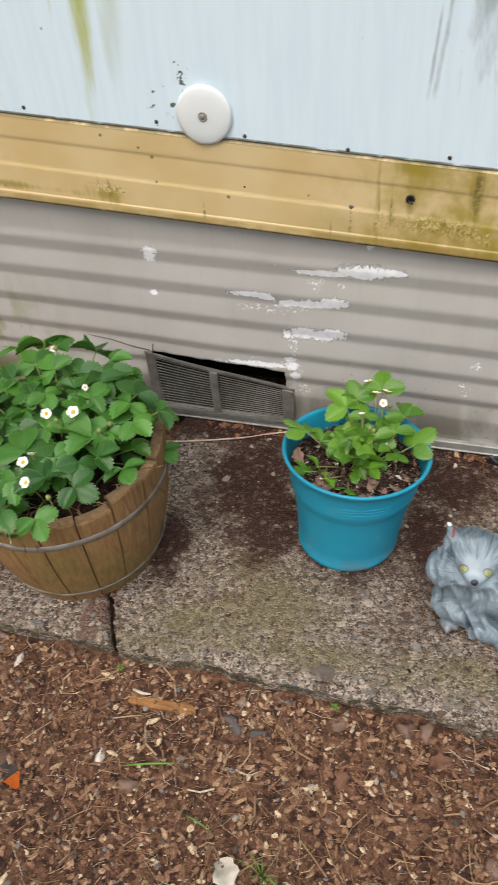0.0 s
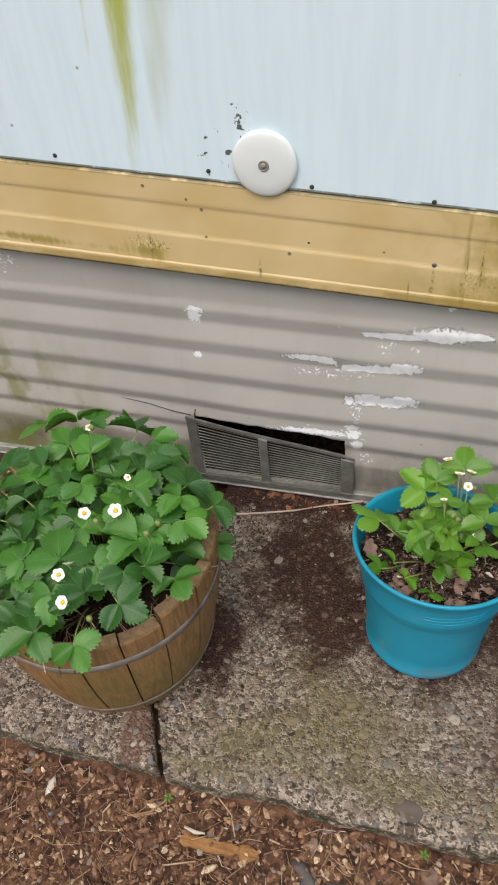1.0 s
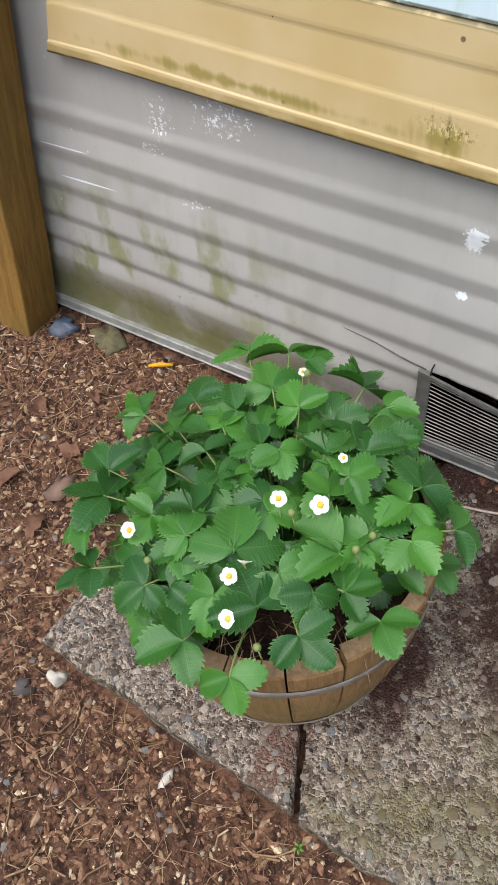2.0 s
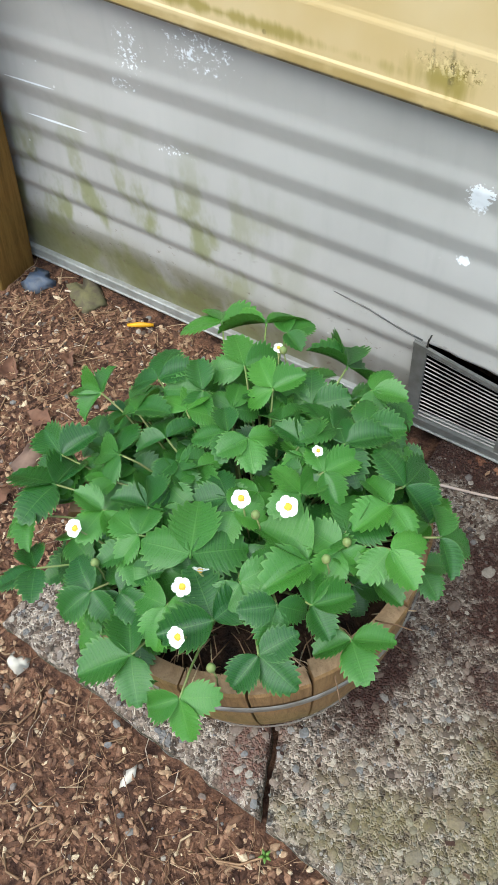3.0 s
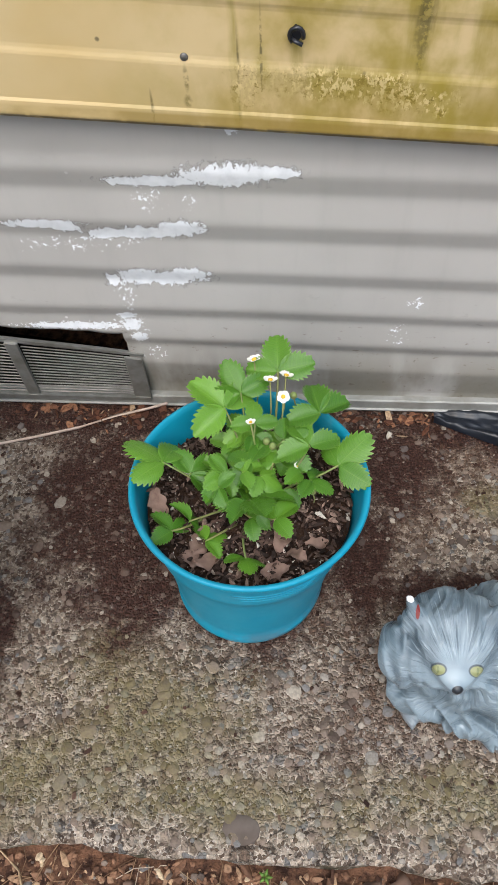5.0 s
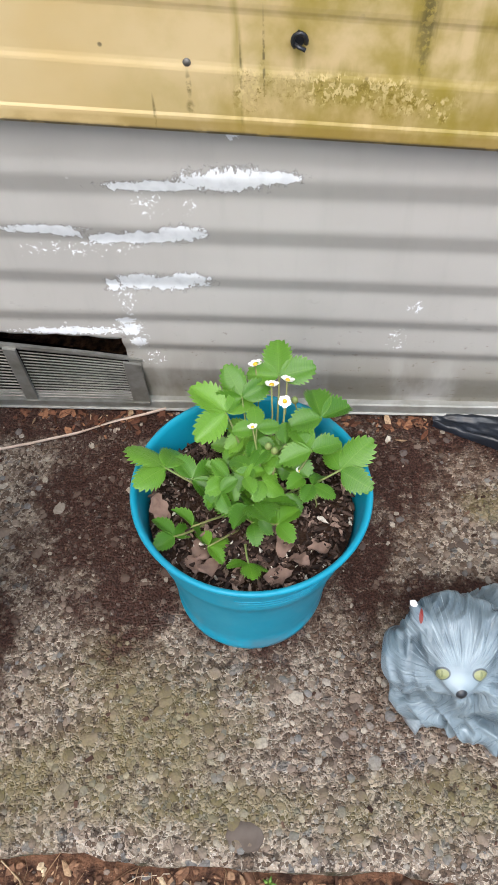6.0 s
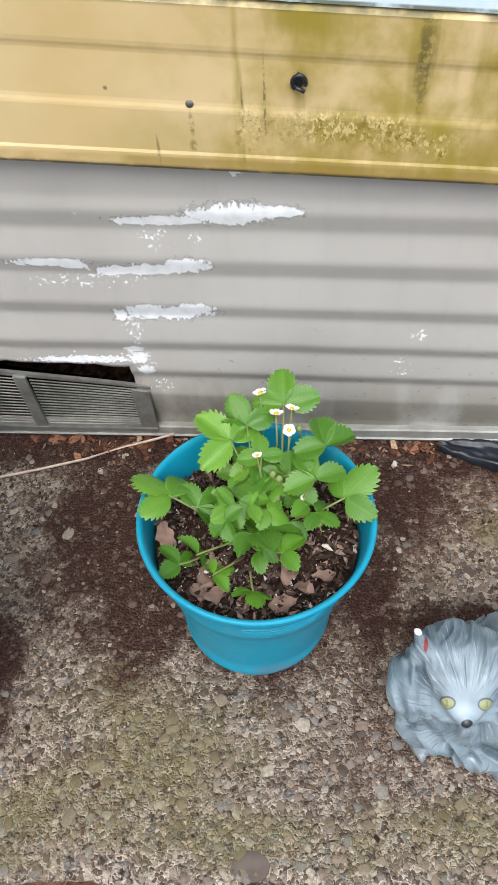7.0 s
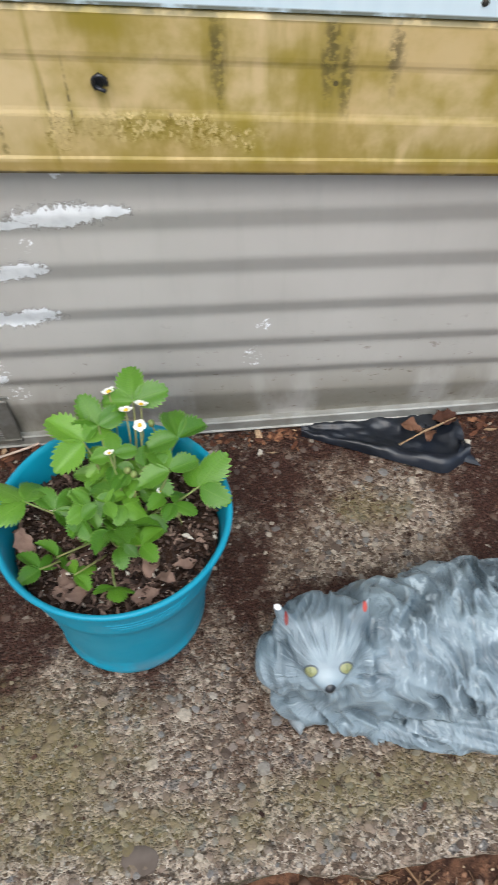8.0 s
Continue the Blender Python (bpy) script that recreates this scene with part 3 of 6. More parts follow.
# ---- mesh helpers ----
def mesh_of(bm, name, material, smooth=True):
    me = bpy.data.meshes.new(name)
    bm.to_mesh(me)
    bm.free()
    me.materials.append(material)
    if smooth:
        me.shade_smooth()
    return me


def thing(name, label, category, at=(0, 0, 0), group="", kind="", turn=0.0):
    ob = new(name)
    ob.matrix_basis = pose(*at, 0, 0, turn)
    ob.empty_display_size = 0.05
    return tagged(ob, label, category, group, kind)


def part(name, bm, material, parent=None, label="", smooth=True):
    me = bm if isinstance(bm, bpy.types.Mesh) else mesh_of(bm, name, material, smooth)
    ob = new(name, me)
    ob.parent = parent
    return tagged(ob, label)


def single(name, bm, material, label, category, group="", kind="", at=(0, 0, 0), turn=0.0, smooth=True):
    ob = new(name, bm if isinstance(bm, bpy.types.Mesh) else mesh_of(bm, name, material, smooth))
    ob.matrix_basis = pose(*at, 0, 0, turn)
    return tagged(ob, label, category, group, kind)


def box(x0, x1, y0, y1, z0, z1, bevel=0.0, bm=None):
    bm = bm or bmesh.new()
    r = bmesh.ops.create_cube(bm, size=1.0, matrix=Matrix.LocRotScale(((x0 + x1) / 2, (y0 + y1) / 2, (z0 + z1) / 2), None, (x1 - x0, y1 - y0, z1 - z0)))
    if bevel:
        edges = {e for v in r["verts"] for e in v.link_edges}
        bmesh.ops.bevel(bm, geom=list(edges), offset=bevel, segments=2, affect="EDGES", profile=0.6)
    return bm


def lathe(profile, n=64, bm=None, start=0.0, end=2 * math.pi):
    """Turns (r, z) about the z axis; a closed ring unless a stretch of angle is given."""
    bm = bm or bmesh.new()
    whole = abs(end - start - 2 * math.pi) < 1e-6
    count = n if whole else n + 1
    rings = []
    for r, z in profile:
        rings.append([bm.verts.new((r * math.cos(a), r * math.sin(a), z)) for a in (start + (end - start) * k / n for k in range(count))])
    for a, b in zip(rings, rings[1:]):
        for k in range(n):
            j = (k + 1) % count
            bm.faces.new((a[k], a[j], b[j], b[k]))
    return bm


def tube(points, radius, sides=6, bm=None):
    """A round bar along points; radius is one number or one for each point."""
    bm = bm or bmesh.new()
    pts = [Vector(p) for p in points]
    rad = radius if isinstance(radius, (list, tuple)) else [radius] * len(pts)
    rings = []
    for k, p in enumerate(pts):
        d = (pts[min(k + 1, len(pts) - 1)] - pts[max(k - 1, 0)]).normalized()
        u = d.orthogonal().normalized()
        w = d.cross(u)
        rings.append([bm.verts.new(p + rad[k] * (u * math.cos(a) + w * math.sin(a))) for a in (2 * math.pi * j / sides for j in range(sides))])
    for a, b in zip(rings, rings[1:]):
        # keep neighbouring rings in step
        s = min(range(sides), key=lambda q: (b[q].co - a[0].co).length)
        b[:] = b[s:] + b[:s]
        for j in range(sides):
            bm.faces.new((a[j], a[(j + 1) % sides], b[(j + 1) % sides], b[j]))
    bm.faces.new(rings[0][::-1])
    bm.faces.new(rings[-1])
    return bm


def strip(profile, x0, x1, nx=24, slope=0.0, bend=None):
    """A closed (y, z) outline carried along x, falling by slope."""
    bm = bmesh.new()
    rings = []
    for i in range(nx + 1):
        x = x0 + (x1 - x0) * i / nx
        rings.append([bm.verts.new((x + (bend(z) if bend and i == 0 else 0), y, z + slope * x)) for y, z in profile])
    n = len(profile)
    for a, b in zip(rings, rings[1:]):
        for j in range(n):
            bm.faces.new((a[j], a[(j + 1) % n], b[(j + 1) % n], b[j]))
    bm.faces.new(rings[0][::-1])
    bm.faces.new(rings[-1])
    bmesh.ops.recalc_face_normals(bm, faces=bm.faces)
    return bm


def stone(rng, sx, sy, sz, rough=0.18, sub=2):
    bm = bmesh.new()
    bmesh.ops.create_icosphere(bm, subdivisions=sub, radius=1.0)
    o = Vector((rng.uniform(0, 50), rng.uniform(0, 50), rng.uniform(0, 50)))
    for v in bm.verts:
        k = 1 + rough * noise.noise(v.co * 1.3 + o) * 2
        v.co = Vector((v.co.x * sx * k, v.co.y * sy * k, v.co.z * sz * k))
    return bm


def scatter(name, base, spots, material, label, category):
    """One mesh of many small pieces: spots are (place, turn matrix, scale)."""
    bv = np.array([v.co for v in base.verts])
    bf = np.array([[v.index for v in f.verts] for f in base.faces])
    n, k = len(spots), len(bv)
    verts = np.empty((n * k, 3))
    for i, (p, r, s) in enumerate(spots):
        verts[i * k : (i + 1) * k] = (bv * s) @ np.array(r).T + p
    faces = (bf[None] + (np.arange(n) * k)[:, None, None]).reshape(-1, bf.shape[1])
    me = bpy.data.meshes.new(name)
    me.from_pydata(verts.tolist(), [], faces.tolist())
    me.materials.append(material)
    return tagged(new(name, me), label, category, "", "stuff")


def base_piece(seed, kind):
    """A low, irregular piece of about unit size to scatter."""
    rng = random.Random(seed)
    bm = bmesh.new()
    if kind == "crumb":
        bmesh.ops.create_icosphere(bm, subdivisions=1, radius=1.0)
        for v in bm.verts:
            v.co *= rng.uniform(0.55, 1.35)
    elif kind != "chip":
        bmesh.ops.create_icosphere(bm, subdivisions=1 if kind == "pebble" else 2, radius=1.0)
        bmesh.ops.triangulate(bm, faces=bm.faces)
        for v in bm.verts:
            v.co *= rng.uniform(0.8, 1.15) if kind == "pebble" else 1 + 0.35 * noise.noise(v.co * 1.2)
    else:
        bmesh.ops.create_cube(bm, size=1.4)
        bmesh.ops.triangulate(bm, faces=bm.faces)
        for v in bm.verts:
            v.co += Vector((rng.uniform(-0.3, 0.3), rng.uniform(-0.35, 0.35), rng.uniform(-0.25, 0.25)))
    bm.verts.index_update()
    bm.verts.ensure_lookup_table()
    return bm


def turned(rng, lean):
    return Euler((rng.gauss(0, lean), rng.gauss(0, lean), rng.uniform(0, 6.283))).to_matrix()


# ---- ground ----
def soil_height(x, y):
    left = max(0.0, min(1.0, (-0.40 - x) / 0.15)) * max(0.0, min(1.0, (y + 0.62) / 0.45))
    h = -0.036 + 0.030 * left
    h += 0.007 * noise.noise((x * 6, y * 6, 0)) + 0.004 * noise.noise((x * 22, y * 22, 3)) + 0.0018 * noise.noise((x * 70, y * 70, 5))
    hole = math.exp(-(((x - 0.1) / 0.09) ** 2 + ((y + 0.82) / 0.05) ** 2))
    return h - 0.016 * hole


def ground():
    far = [-60, -25, -10, -5, -2.5, -1.6]
    xs = far + [(-130 + 2.6 * 0.5 * k) / 100 for k in range(0, 210)] + [1.6, 2.5, 5, 10, 25, 60]
    ys = far + [(-130 + 1.2 * k) / 100 for k in range(0, 110)] + [0.1, 0.5, 1.5, 5, 15, 60]
    bm = bmesh.new()
    grid = []
    for y in ys:
        row = []
        for x in xs:
            near = max(abs(x), abs(y)) < 1.45
            z = soil_height(x, y) if near else -0.036 + 0.02 * noise.noise((x * 0.7, y * 0.7, 0))
            if -0.40 < x < 2.1 and -0.56 < y < 0.2 or (-0.40 < x < 0 and -0.56 < y < -0.3):
                z = min(z, -0.03)
            row.append(bm.verts.new((x, y, z)))
        grid.append(row)
    for a, b in zip(grid, grid[1:]):
        for k in range(len(xs) - 1):
            bm.faces.new((a[k], a[k + 1], b[k + 1], b[k]))
    single("ground", bm, M_SOIL, "bare red-brown soil strewn with bark and gravel", "soil", kind="structure")


def crack_x(y):
    """The broken edge between the two slabs."""
    t = max(0.0, min(1.0, (y + 0.597) / 0.11))
    return 0.004 - 0.052 * t - 0.05 * max(0.0, y + 0.487) + 0.004 * noise.noise((0, y * 60, 1)) + 0.002 * noise.noise((0, y * 170, 9))


def slab(name, left, right, front, back, nx, ny, label):
    bm = bmesh.new()
    top = []
    for j in range(ny + 1):
        row = []
        v = j / ny
        for i in range(nx + 1):
            u = i / nx
            y = front + (back - front) * v
            x = left(y) + (right(y) - left(y)) * u
            fx = noise.noise((x * 9, 0, 4)) * 0.008 + noise.noise((x * 45, 0, 2)) * 0.004
            y += fx * (1 - v) ** 8
            edge = min(i, nx - i, j * 1.0)
            z = 0.0015 * noise.noise((x * 12, y * 12, 8)) - (0.007 if edge == 0 else 0.0014 if edge == 1 else 0)
            row.append(bm.verts.new((x, y, z)))
        top.append(row)
    for a, b in zip(top, top[1:]):
        for k in range(nx):
            bm.faces.new((a[k], a[k + 1], b[k + 1], b[k]))
    loop = top[0] + [r[-1] for r in top[1:]] + top[-1][-2::-1] + [r[0] for r in top[-2:0:-1]]
    prev = loop
    for z in (-0.018, -0.034, -0.075):
        low = [bm.verts.new((v.co.x + 0.004 * noise.noise((v.co.x * 40, v.co.y * 40, z * 90)), v.co.y + 0.005 * noise.noise((v.co.x * 35, v.co.y * 35, z * 70 + 3)), z)) for v in loop]
        for k in range(len(loop)):
            j = (k + 1) % len(loop)
            bm.faces.new((prev[k], low[k], low[j], prev[j]))
        prev = low
    bmesh.ops.recalc_face_normals(bm, faces=bm.faces)
    single(name, bm, M_CONCRETE, label, "slab", kind="structure")


ground()
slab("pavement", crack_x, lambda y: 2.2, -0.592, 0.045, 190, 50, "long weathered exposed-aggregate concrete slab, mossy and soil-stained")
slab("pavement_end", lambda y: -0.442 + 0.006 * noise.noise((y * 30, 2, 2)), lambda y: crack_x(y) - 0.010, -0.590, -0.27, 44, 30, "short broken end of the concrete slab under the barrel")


# ---- the house side ----
def house():
    wall = thing("wall_siding", "white painted metal siding with green algae streaks", "wall", kind="structure")
    t0, t1 = TRIM_HIGH + 0.0015, 2.6
    part("siding_sheet", strip([(-0.0165, t0), (-0.0165, t1), (0.09, t1), (0.09, t0)], -0.70, 2.4, 40, SLOPE), M_WHITE, wall, smooth=False)
    single("ceiling", strip([(0.0, 2.62), (0.0, 2.66), (1.6, 2.66), (1.6, 2.62)], -0.7, 2.4, 2, SLOPE), M_TRACK, "flat closing board over the house side", "roof", kind="structure")
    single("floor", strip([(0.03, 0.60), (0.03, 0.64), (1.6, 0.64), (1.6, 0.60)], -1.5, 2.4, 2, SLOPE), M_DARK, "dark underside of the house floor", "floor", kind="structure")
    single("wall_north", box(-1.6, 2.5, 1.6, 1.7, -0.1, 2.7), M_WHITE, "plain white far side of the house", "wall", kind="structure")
    # unseen board, added near the vent so that its gap stays black
    single("wall_back", box(-1.5, 2.4, 0.22, 0.27, -0.1, 0.55), M_DARK, "near-black board added close behind the skirting to darken the vent gap", "wall", kind="structure")
    single("wall_end", box(2.4, 2.5, 0.05, 1.6, -0.1, 2.7), M_WHITE, "plain white end wall of the house", "wall", kind="structure")
    single("wall_west", box(-1.6, -1.5, 0.05, 1.6, -0.1, 2.7), M_WHITE, "plain white end wall by the post", "wall", kind="structure")


def trim():
    """Yellow drip band: two ledges and one groove, folded from sheet."""
    z, y = TRIM_LOW, -0.010
    front = [(y - 0.008, z), (y - 0.0105, z + 0.004), (y - 0.0100, z + 0.017), (y - 0.0085, z + 0.0195), (y - 0.0085, z + 0.051), (y - 0.0081, z + 0.0535), (y - 0.0072, z + 0.0565), (y - 0.0067, z + 0.060), (y - 0.0062, z + 0.100), (y - 0.0066, z + 0.103), (y - 0.0074, z + 0.106), (y - 0.0078, z + 0.110), (y - 0.008, z + 0.141), (y - 0.004, z + 0.145)]
    back = [(y + 0.002, z + 0.145), (y + 0.002, z + 0.0)]
    ob = single("trim", strip(front + back, -0.70, 2.4, 60, SLOPE, lambda h: -0.05 + (h - z) * 0.5), M_YELLOW, "ribbed yellow metal drip band, stained by algae", "trim", kind="structure", smooth=False)
    # the hem sags below the ledges, more towards the barrel end
    for v in ob.data.vertices:
        if v.co.z - SLOPE * v.co.x < z + 0.03:
            v.co.z += min(-0.003, max(-0.015, -0.0075 + 0.010 * (v.co.x - 0.35)))


# skirting: wide faces lean out towards their foot, narrow ones fold back under; (centre, half height) at x = 0
FOLDS = ((0.414, 0.014), (0.348, 0.0135), (0.279, 0.0115), (0.215, 0.010), (0.157, 0.009))
FOLD_SLOPE, FOLD_DEPTH = -0.035, 0.0062


def wave(z):
    """How far the sheet stands back from its foremost line, 0 to 1."""
    if z > FOLDS[0][0] + 0.03:
        return 0.5
    top, start = FOLDS[0][0] + 0.03, 0.5
    for c, h in FOLDS:
        if z > c + h:
            return start * (z - c - h) / (top - c - h)
        if z > c - h:
            return (c + h - z) / (2 * h)
        top, start = c - h, 1.0
    if z > 0.114:
        return (z - 0.114) / (top - 0.114)
    return min(1.25, (0.114 - z) / 0.045)


OPEN_X0, OPEN_X1 = -0.118, 0.176


def opening_top(x):
    return 0.185 - 0.050 * (x - OPEN_X0) + 0.003 * noise.noise((x * 40, 0, 0)) - 0.004 * math.exp(-(((x - 0.16) / 0.02) ** 2))


def skirting():
    xs = [-1.06 + 0.02 * k for k in range(0, 47)]
    xs = sorted(set([round(x, 4) for x in xs + [OPEN_X0, OPEN_X1] + [0.2 + 0.03 * k for k in range(0, 75)] + [-0.09 + 0.02 * k for k in range(0, 14)]]))
    rows, lintel = 150, 39
    level = 0.012 + (0.64 - 0.012) * lintel / rows
    bm = bmesh.new()
    grid = []
    for i in range(rows + 1):
        z = 0.012 + (0.64 - 0.012) * i / rows
        row = []
        for x in xs:
            # one row of the sheet follows the cut edge of the opening
            beside = max(0.0, OPEN_X0 - x, x - OPEN_X1)
            pull = max(0.0, 1 - abs(z - level) / 0.07) * max(0.0, 1 - beside / 0.05)
            zz = z + (opening_top(min(max(x, OPEN_X0), OPEN_X1)) - level) * pull
            u = zz - FOLD_SLOPE * x
            soft = (wave(u - 0.003) + 2 * wave(u) + wave(u + 0.003)) / 4
            y = 0.001 + FOLD_DEPTH * soft + 0.0014 * noise.noise((x * 3, z * 3, 1)) + 0.0005 * noise.noise((x * 14, z * 9, 7))
            bulge = math.exp(-(((x - 0.03) / 0.16) ** 2 + ((z - 0.2) / 0.05) ** 2))
            row.append(bm.verts.new((x, y - 0.006 * bulge, zz)))
        grid.append(row)
    for i in range(rows):
        for k in range(len(xs) - 1):
            if i < lintel and OPEN_X0 < (xs[k] + xs[k + 1]) / 2 < OPEN_X1:
                continue
            bm.faces.new((grid[i][k], grid[i][k + 1], grid[i + 1][k + 1], grid[i + 1][k]))
    ob = single("wall_skirting", bm, M_SKIRT, "grey corrugated metal skirting with flaking paint", "skirting", kind="structure")
    mod = ob.modifiers.new("sheet", "SOLIDIFY")
    mod.thickness, mod.offset = 0.0016, 1.0
    # pale track that holds the foot of the sheets
    prof = [(-0.0045, 0.006), (-0.0055, 0.009), (-0.003, 0.011), (-0.003, 0.027), (-0.001, 0.029), (0.030, 0.029), (0.030, 0.001), (0.012, 0.001), (0.012, 0.006)]
    single("baseboard", strip(prof, -1.06, 2.4, 50), M_TRACK, "pale metal track along the foot of the skirting", "track", kind="structure", smooth=False)


def seam():
    """The torn edge of a patched sheet, running out from the opening."""
    pts = [(-0.267, 0.0, 0.209), (-0.239, -0.001, 0.206), (-0.210, -0.001, 0.202), (-0.188, -0.002, 0.197), (-0.161, -0.003, 0.191), (-0.125, -0.003, 0.186)]
    single("trim_seam", tube([(x, y + 0.0035, q) for x, y, q in pts], [0.0004, 0.0010, 0.0012, 0.0012, 0.0014, 0.0014], 6), M_SLAT, "dark torn seam of the metal skirting sheet", "seam", kind="structure")


def vent():
    """Sagging aluminium foundation vent, its top edge dropped away from the sheet."""
    ob = thing("foundation_vent", "bent aluminium louvred vent sagging out of its opening", "vent", (0, 0, 0))
    zb = 0.030

    def top(x):
        t = (x - OPEN_X0) / (OPEN_X1 - OPEN_X0)
        return 0.184 - 0.058 * t - 0.006 * math.sin(t * math.pi) * (1 - t)

    def lean(x, z):
        t = (x - OPEN_X0) / (OPEN_X1 - OPEN_X0)
        return -0.004 + 0.010 * t * (z - zb) / 0.12

    def rail(f0, f1, x0, x1, depth, name, material, n=12, label=""):
        bm = bmesh.new()
        rings = []
        for i in range(n + 1):
            x = x0 + (x1 - x0) * i / n
            h = top(x) - zb
            za, zc = zb + h * f0, zb + h * f1
            rings.append([bm.verts.new((x, lean(x, za) - d, q)) for d, q in ((0, za), (depth, za), (depth, zc), (0, zc))])
        for a, b in zip(rings, rings[1:]):
            for j in range(4):
                bm.faces.new((a[j], a[(j + 1) % 4], b[(j + 1) % 4], b[j]))
        bm.faces.new(rings[0][::-1])
        bm.faces.new(rings[-1])
        bmesh.ops.recalc_face_normals(bm, faces=bm.faces)
        return part(name, bm, material, ob, label, smooth=False)

    rail(-0.04, 0.03, OPEN_X0 - 0.016, OPEN_X1 + 0.018, 0.006, "bottom_rail", M_ALU)
    rail(0.955, 1.0, OPEN_X0 - 0.016, OPEN_X1 + 0.02, 0.005, "top_rail", M_ALU)
    rail(0.03, 0.955, OPEN_X0 - 0.016, OPEN_X0 + 0.004, 0.004, "left_stile", M_ALU, 2)
    rail(0.03, 0.955, OPEN_X1 - 0.006, OPEN_X1 + 0.018, 0.004, "right_stile", M_ALU, 2)
    rail(0.03, 0.955, 0.009, 0.026, 0.005, "mullion", M_ALU, 2)
    # added black sheet that stands in for the unlit space behind the slats
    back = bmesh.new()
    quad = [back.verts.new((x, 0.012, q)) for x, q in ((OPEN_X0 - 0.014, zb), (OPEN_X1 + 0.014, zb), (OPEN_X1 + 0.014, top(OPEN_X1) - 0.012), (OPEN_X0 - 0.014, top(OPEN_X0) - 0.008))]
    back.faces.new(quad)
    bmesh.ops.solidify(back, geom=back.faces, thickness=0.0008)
    part("dark_backing", back, M_DARK, ob, "black sheet added behind the louvres for the dark inside", smooth=False)
    part("pin", tube([(OPEN_X0 + 0.003, -0.006, 0.184), (OPEN_X0 + 0.004, -0.007, 0.197), (OPEN_X0 + 0.0075, -0.008, 0.210)], [0.0016, 0.0014, 0.0010], 6), M_BOLT, ob, "bent dark wire pin")
    n = 17
    for x0, x1 in ((OPEN_X0 + 0.004, 0.009), (0.026, OPEN_X1 - 0.006)):
        for k in range(n):
            bm = bmesh.new()
            rings = []
            for i in range(7):
                x = x0 + (x1 - x0) * i / 6
                h = top(x) - zb
                z = zb + h * (0.05 + 0.9 * (k + 0.15) / n)
                y = lean(x, z)
                rings.append([bm.verts.new((x, y + a, z + b)) for a, b in ((0.0002, 0.0000), (-0.0011, -0.0006), (-0.0013, 0.0001), (0.0001, 0.0009))])
            for a, b in zip(rings, rings[1:]):
                for j in range(4):
                    bm.faces.new((a[j], a[(j + 1) % 4], b[(j + 1) % 4], b[j]))
            bm.faces.new(rings[0][::-1])
            bm.faces.new(rings[-1])
            bmesh.ops.recalc_face_normals(bm, faces=bm.faces)
            part("slat", bm, M_SLAT, ob, smooth=False)


def screw(x, z, y, r, group, label, material=None):
    bm = lathe([(0.0001, r * 0.55), (r * 0.6, r * 0.5), (r, r * 0.2), (r * 1.05, 0.0), (r * 0.2, -0.004)], 10)
    bmesh.ops.transform(bm, matrix=Matrix.Rotation(radians(90), 4, "X"), verts=bm.verts)
    single("screw", bm, material or M_BOLT, label, "screw", group, at=(x, y, z))


def fixings():
    for x, z in ((-0.60, 0.726), (-0.422, 0.709), (-0.26, 0.694), (-0.02, 0.676), (0.13, 0.657), (0.298, 0.641), (0.455, 0.634), (0.574, 0.630), (0.73, 0.615)):
        screw(x, z, -0.0168, 0.0033, "siding screws", "dark rusty hex screw along the foot of the siding")
    for x, z in ((-0.559, 0.613), (-0.426, 0.604), (-0.084, 0.566), (0.123, 0.572), (-0.08, 0.635), (-0.334, 0.649), (0.542, 0.514), (0.044, 0.532), (0.708, 0.508), (-0.353, 0.648)):
        screw(x, z, -0.0160, 0.0021, "trim screws", "small dark screw in the yellow trim")
    # large grey knob-headed screw with its drip
    screw(0.306, 0.547, -0.0172, 0.0036, "trim screws", "larger dull grey screw in the yellow trim", M_SLAT)
    # round cover plate over the joint of siding and trim
    disc = thing("cover_plate", "round cream plastic cover plate on the white siding", "cover plate", (0.0655, -0.0215, 0.690))
    bm = lathe([(0.0001, 0.0062), (0.012, 0.0061), (0.030, 0.0053), (0.041, 0.0040), (0.0455, 0.0020), (0.0468, -0.0005), (0.0455, -0.003), (0.0001, -0.003)], 56)
    bmesh.ops.transform(bm, matrix=Matrix.Rotation(radians(90), 4, "X"), verts=bm.verts)
    part("plate", bm, M_DISC, disc)
    bm = lathe([(0.0001, 0.0088), (0.0035, 0.0088), (0.0040, 0.0072), (0.0055, 0.0070), (0.0060, 0.0078), (0.0075, 0.0076), (0.0078, 0.0055)], 20)
    bmesh.ops.transform(bm, matrix=Matrix.Rotation(radians(90), 4, "X"), verts=bm.verts)
    part("centre_screw", bm, M_TRACK, disc, "small grey washer and screw")
    # black clip on the trim
    clip = thing("cable_clip", "black plastic cable clip on the yellow trim", "clip", (0.402, -0.017, 0.566))
    base = box(-0.0075, 0.0065, -0.003, 0.001, -0.007, 0.008, 0.002)
    bmesh.ops.rotate(base, matrix=Matrix.Rotation(radians(35), 3, "Y"), verts=base.verts)
    bmesh.ops.scale(base, vec=(0.72, 0.9, 0.72), verts=base.verts)
    part("base", base, M_BLACK, clip)
    loop = [(0.0058 * math.cos(a), -0.006 - 0.002 * math.sin(a), 0.001 + 0.0075 * math.sin(a)) for a in (radians(d) for d in range(-20, 231, 25))]
    part("loop", tube(loop, 0.0019, 7), M_BLACK, clip)
    part("pin", tube([(-0.006, -0.003, -0.001), (-0.001, -0.009, -0.002), (0.005, -0.011, -0.004)], 0.0018, 6), M_BLACK, clip)


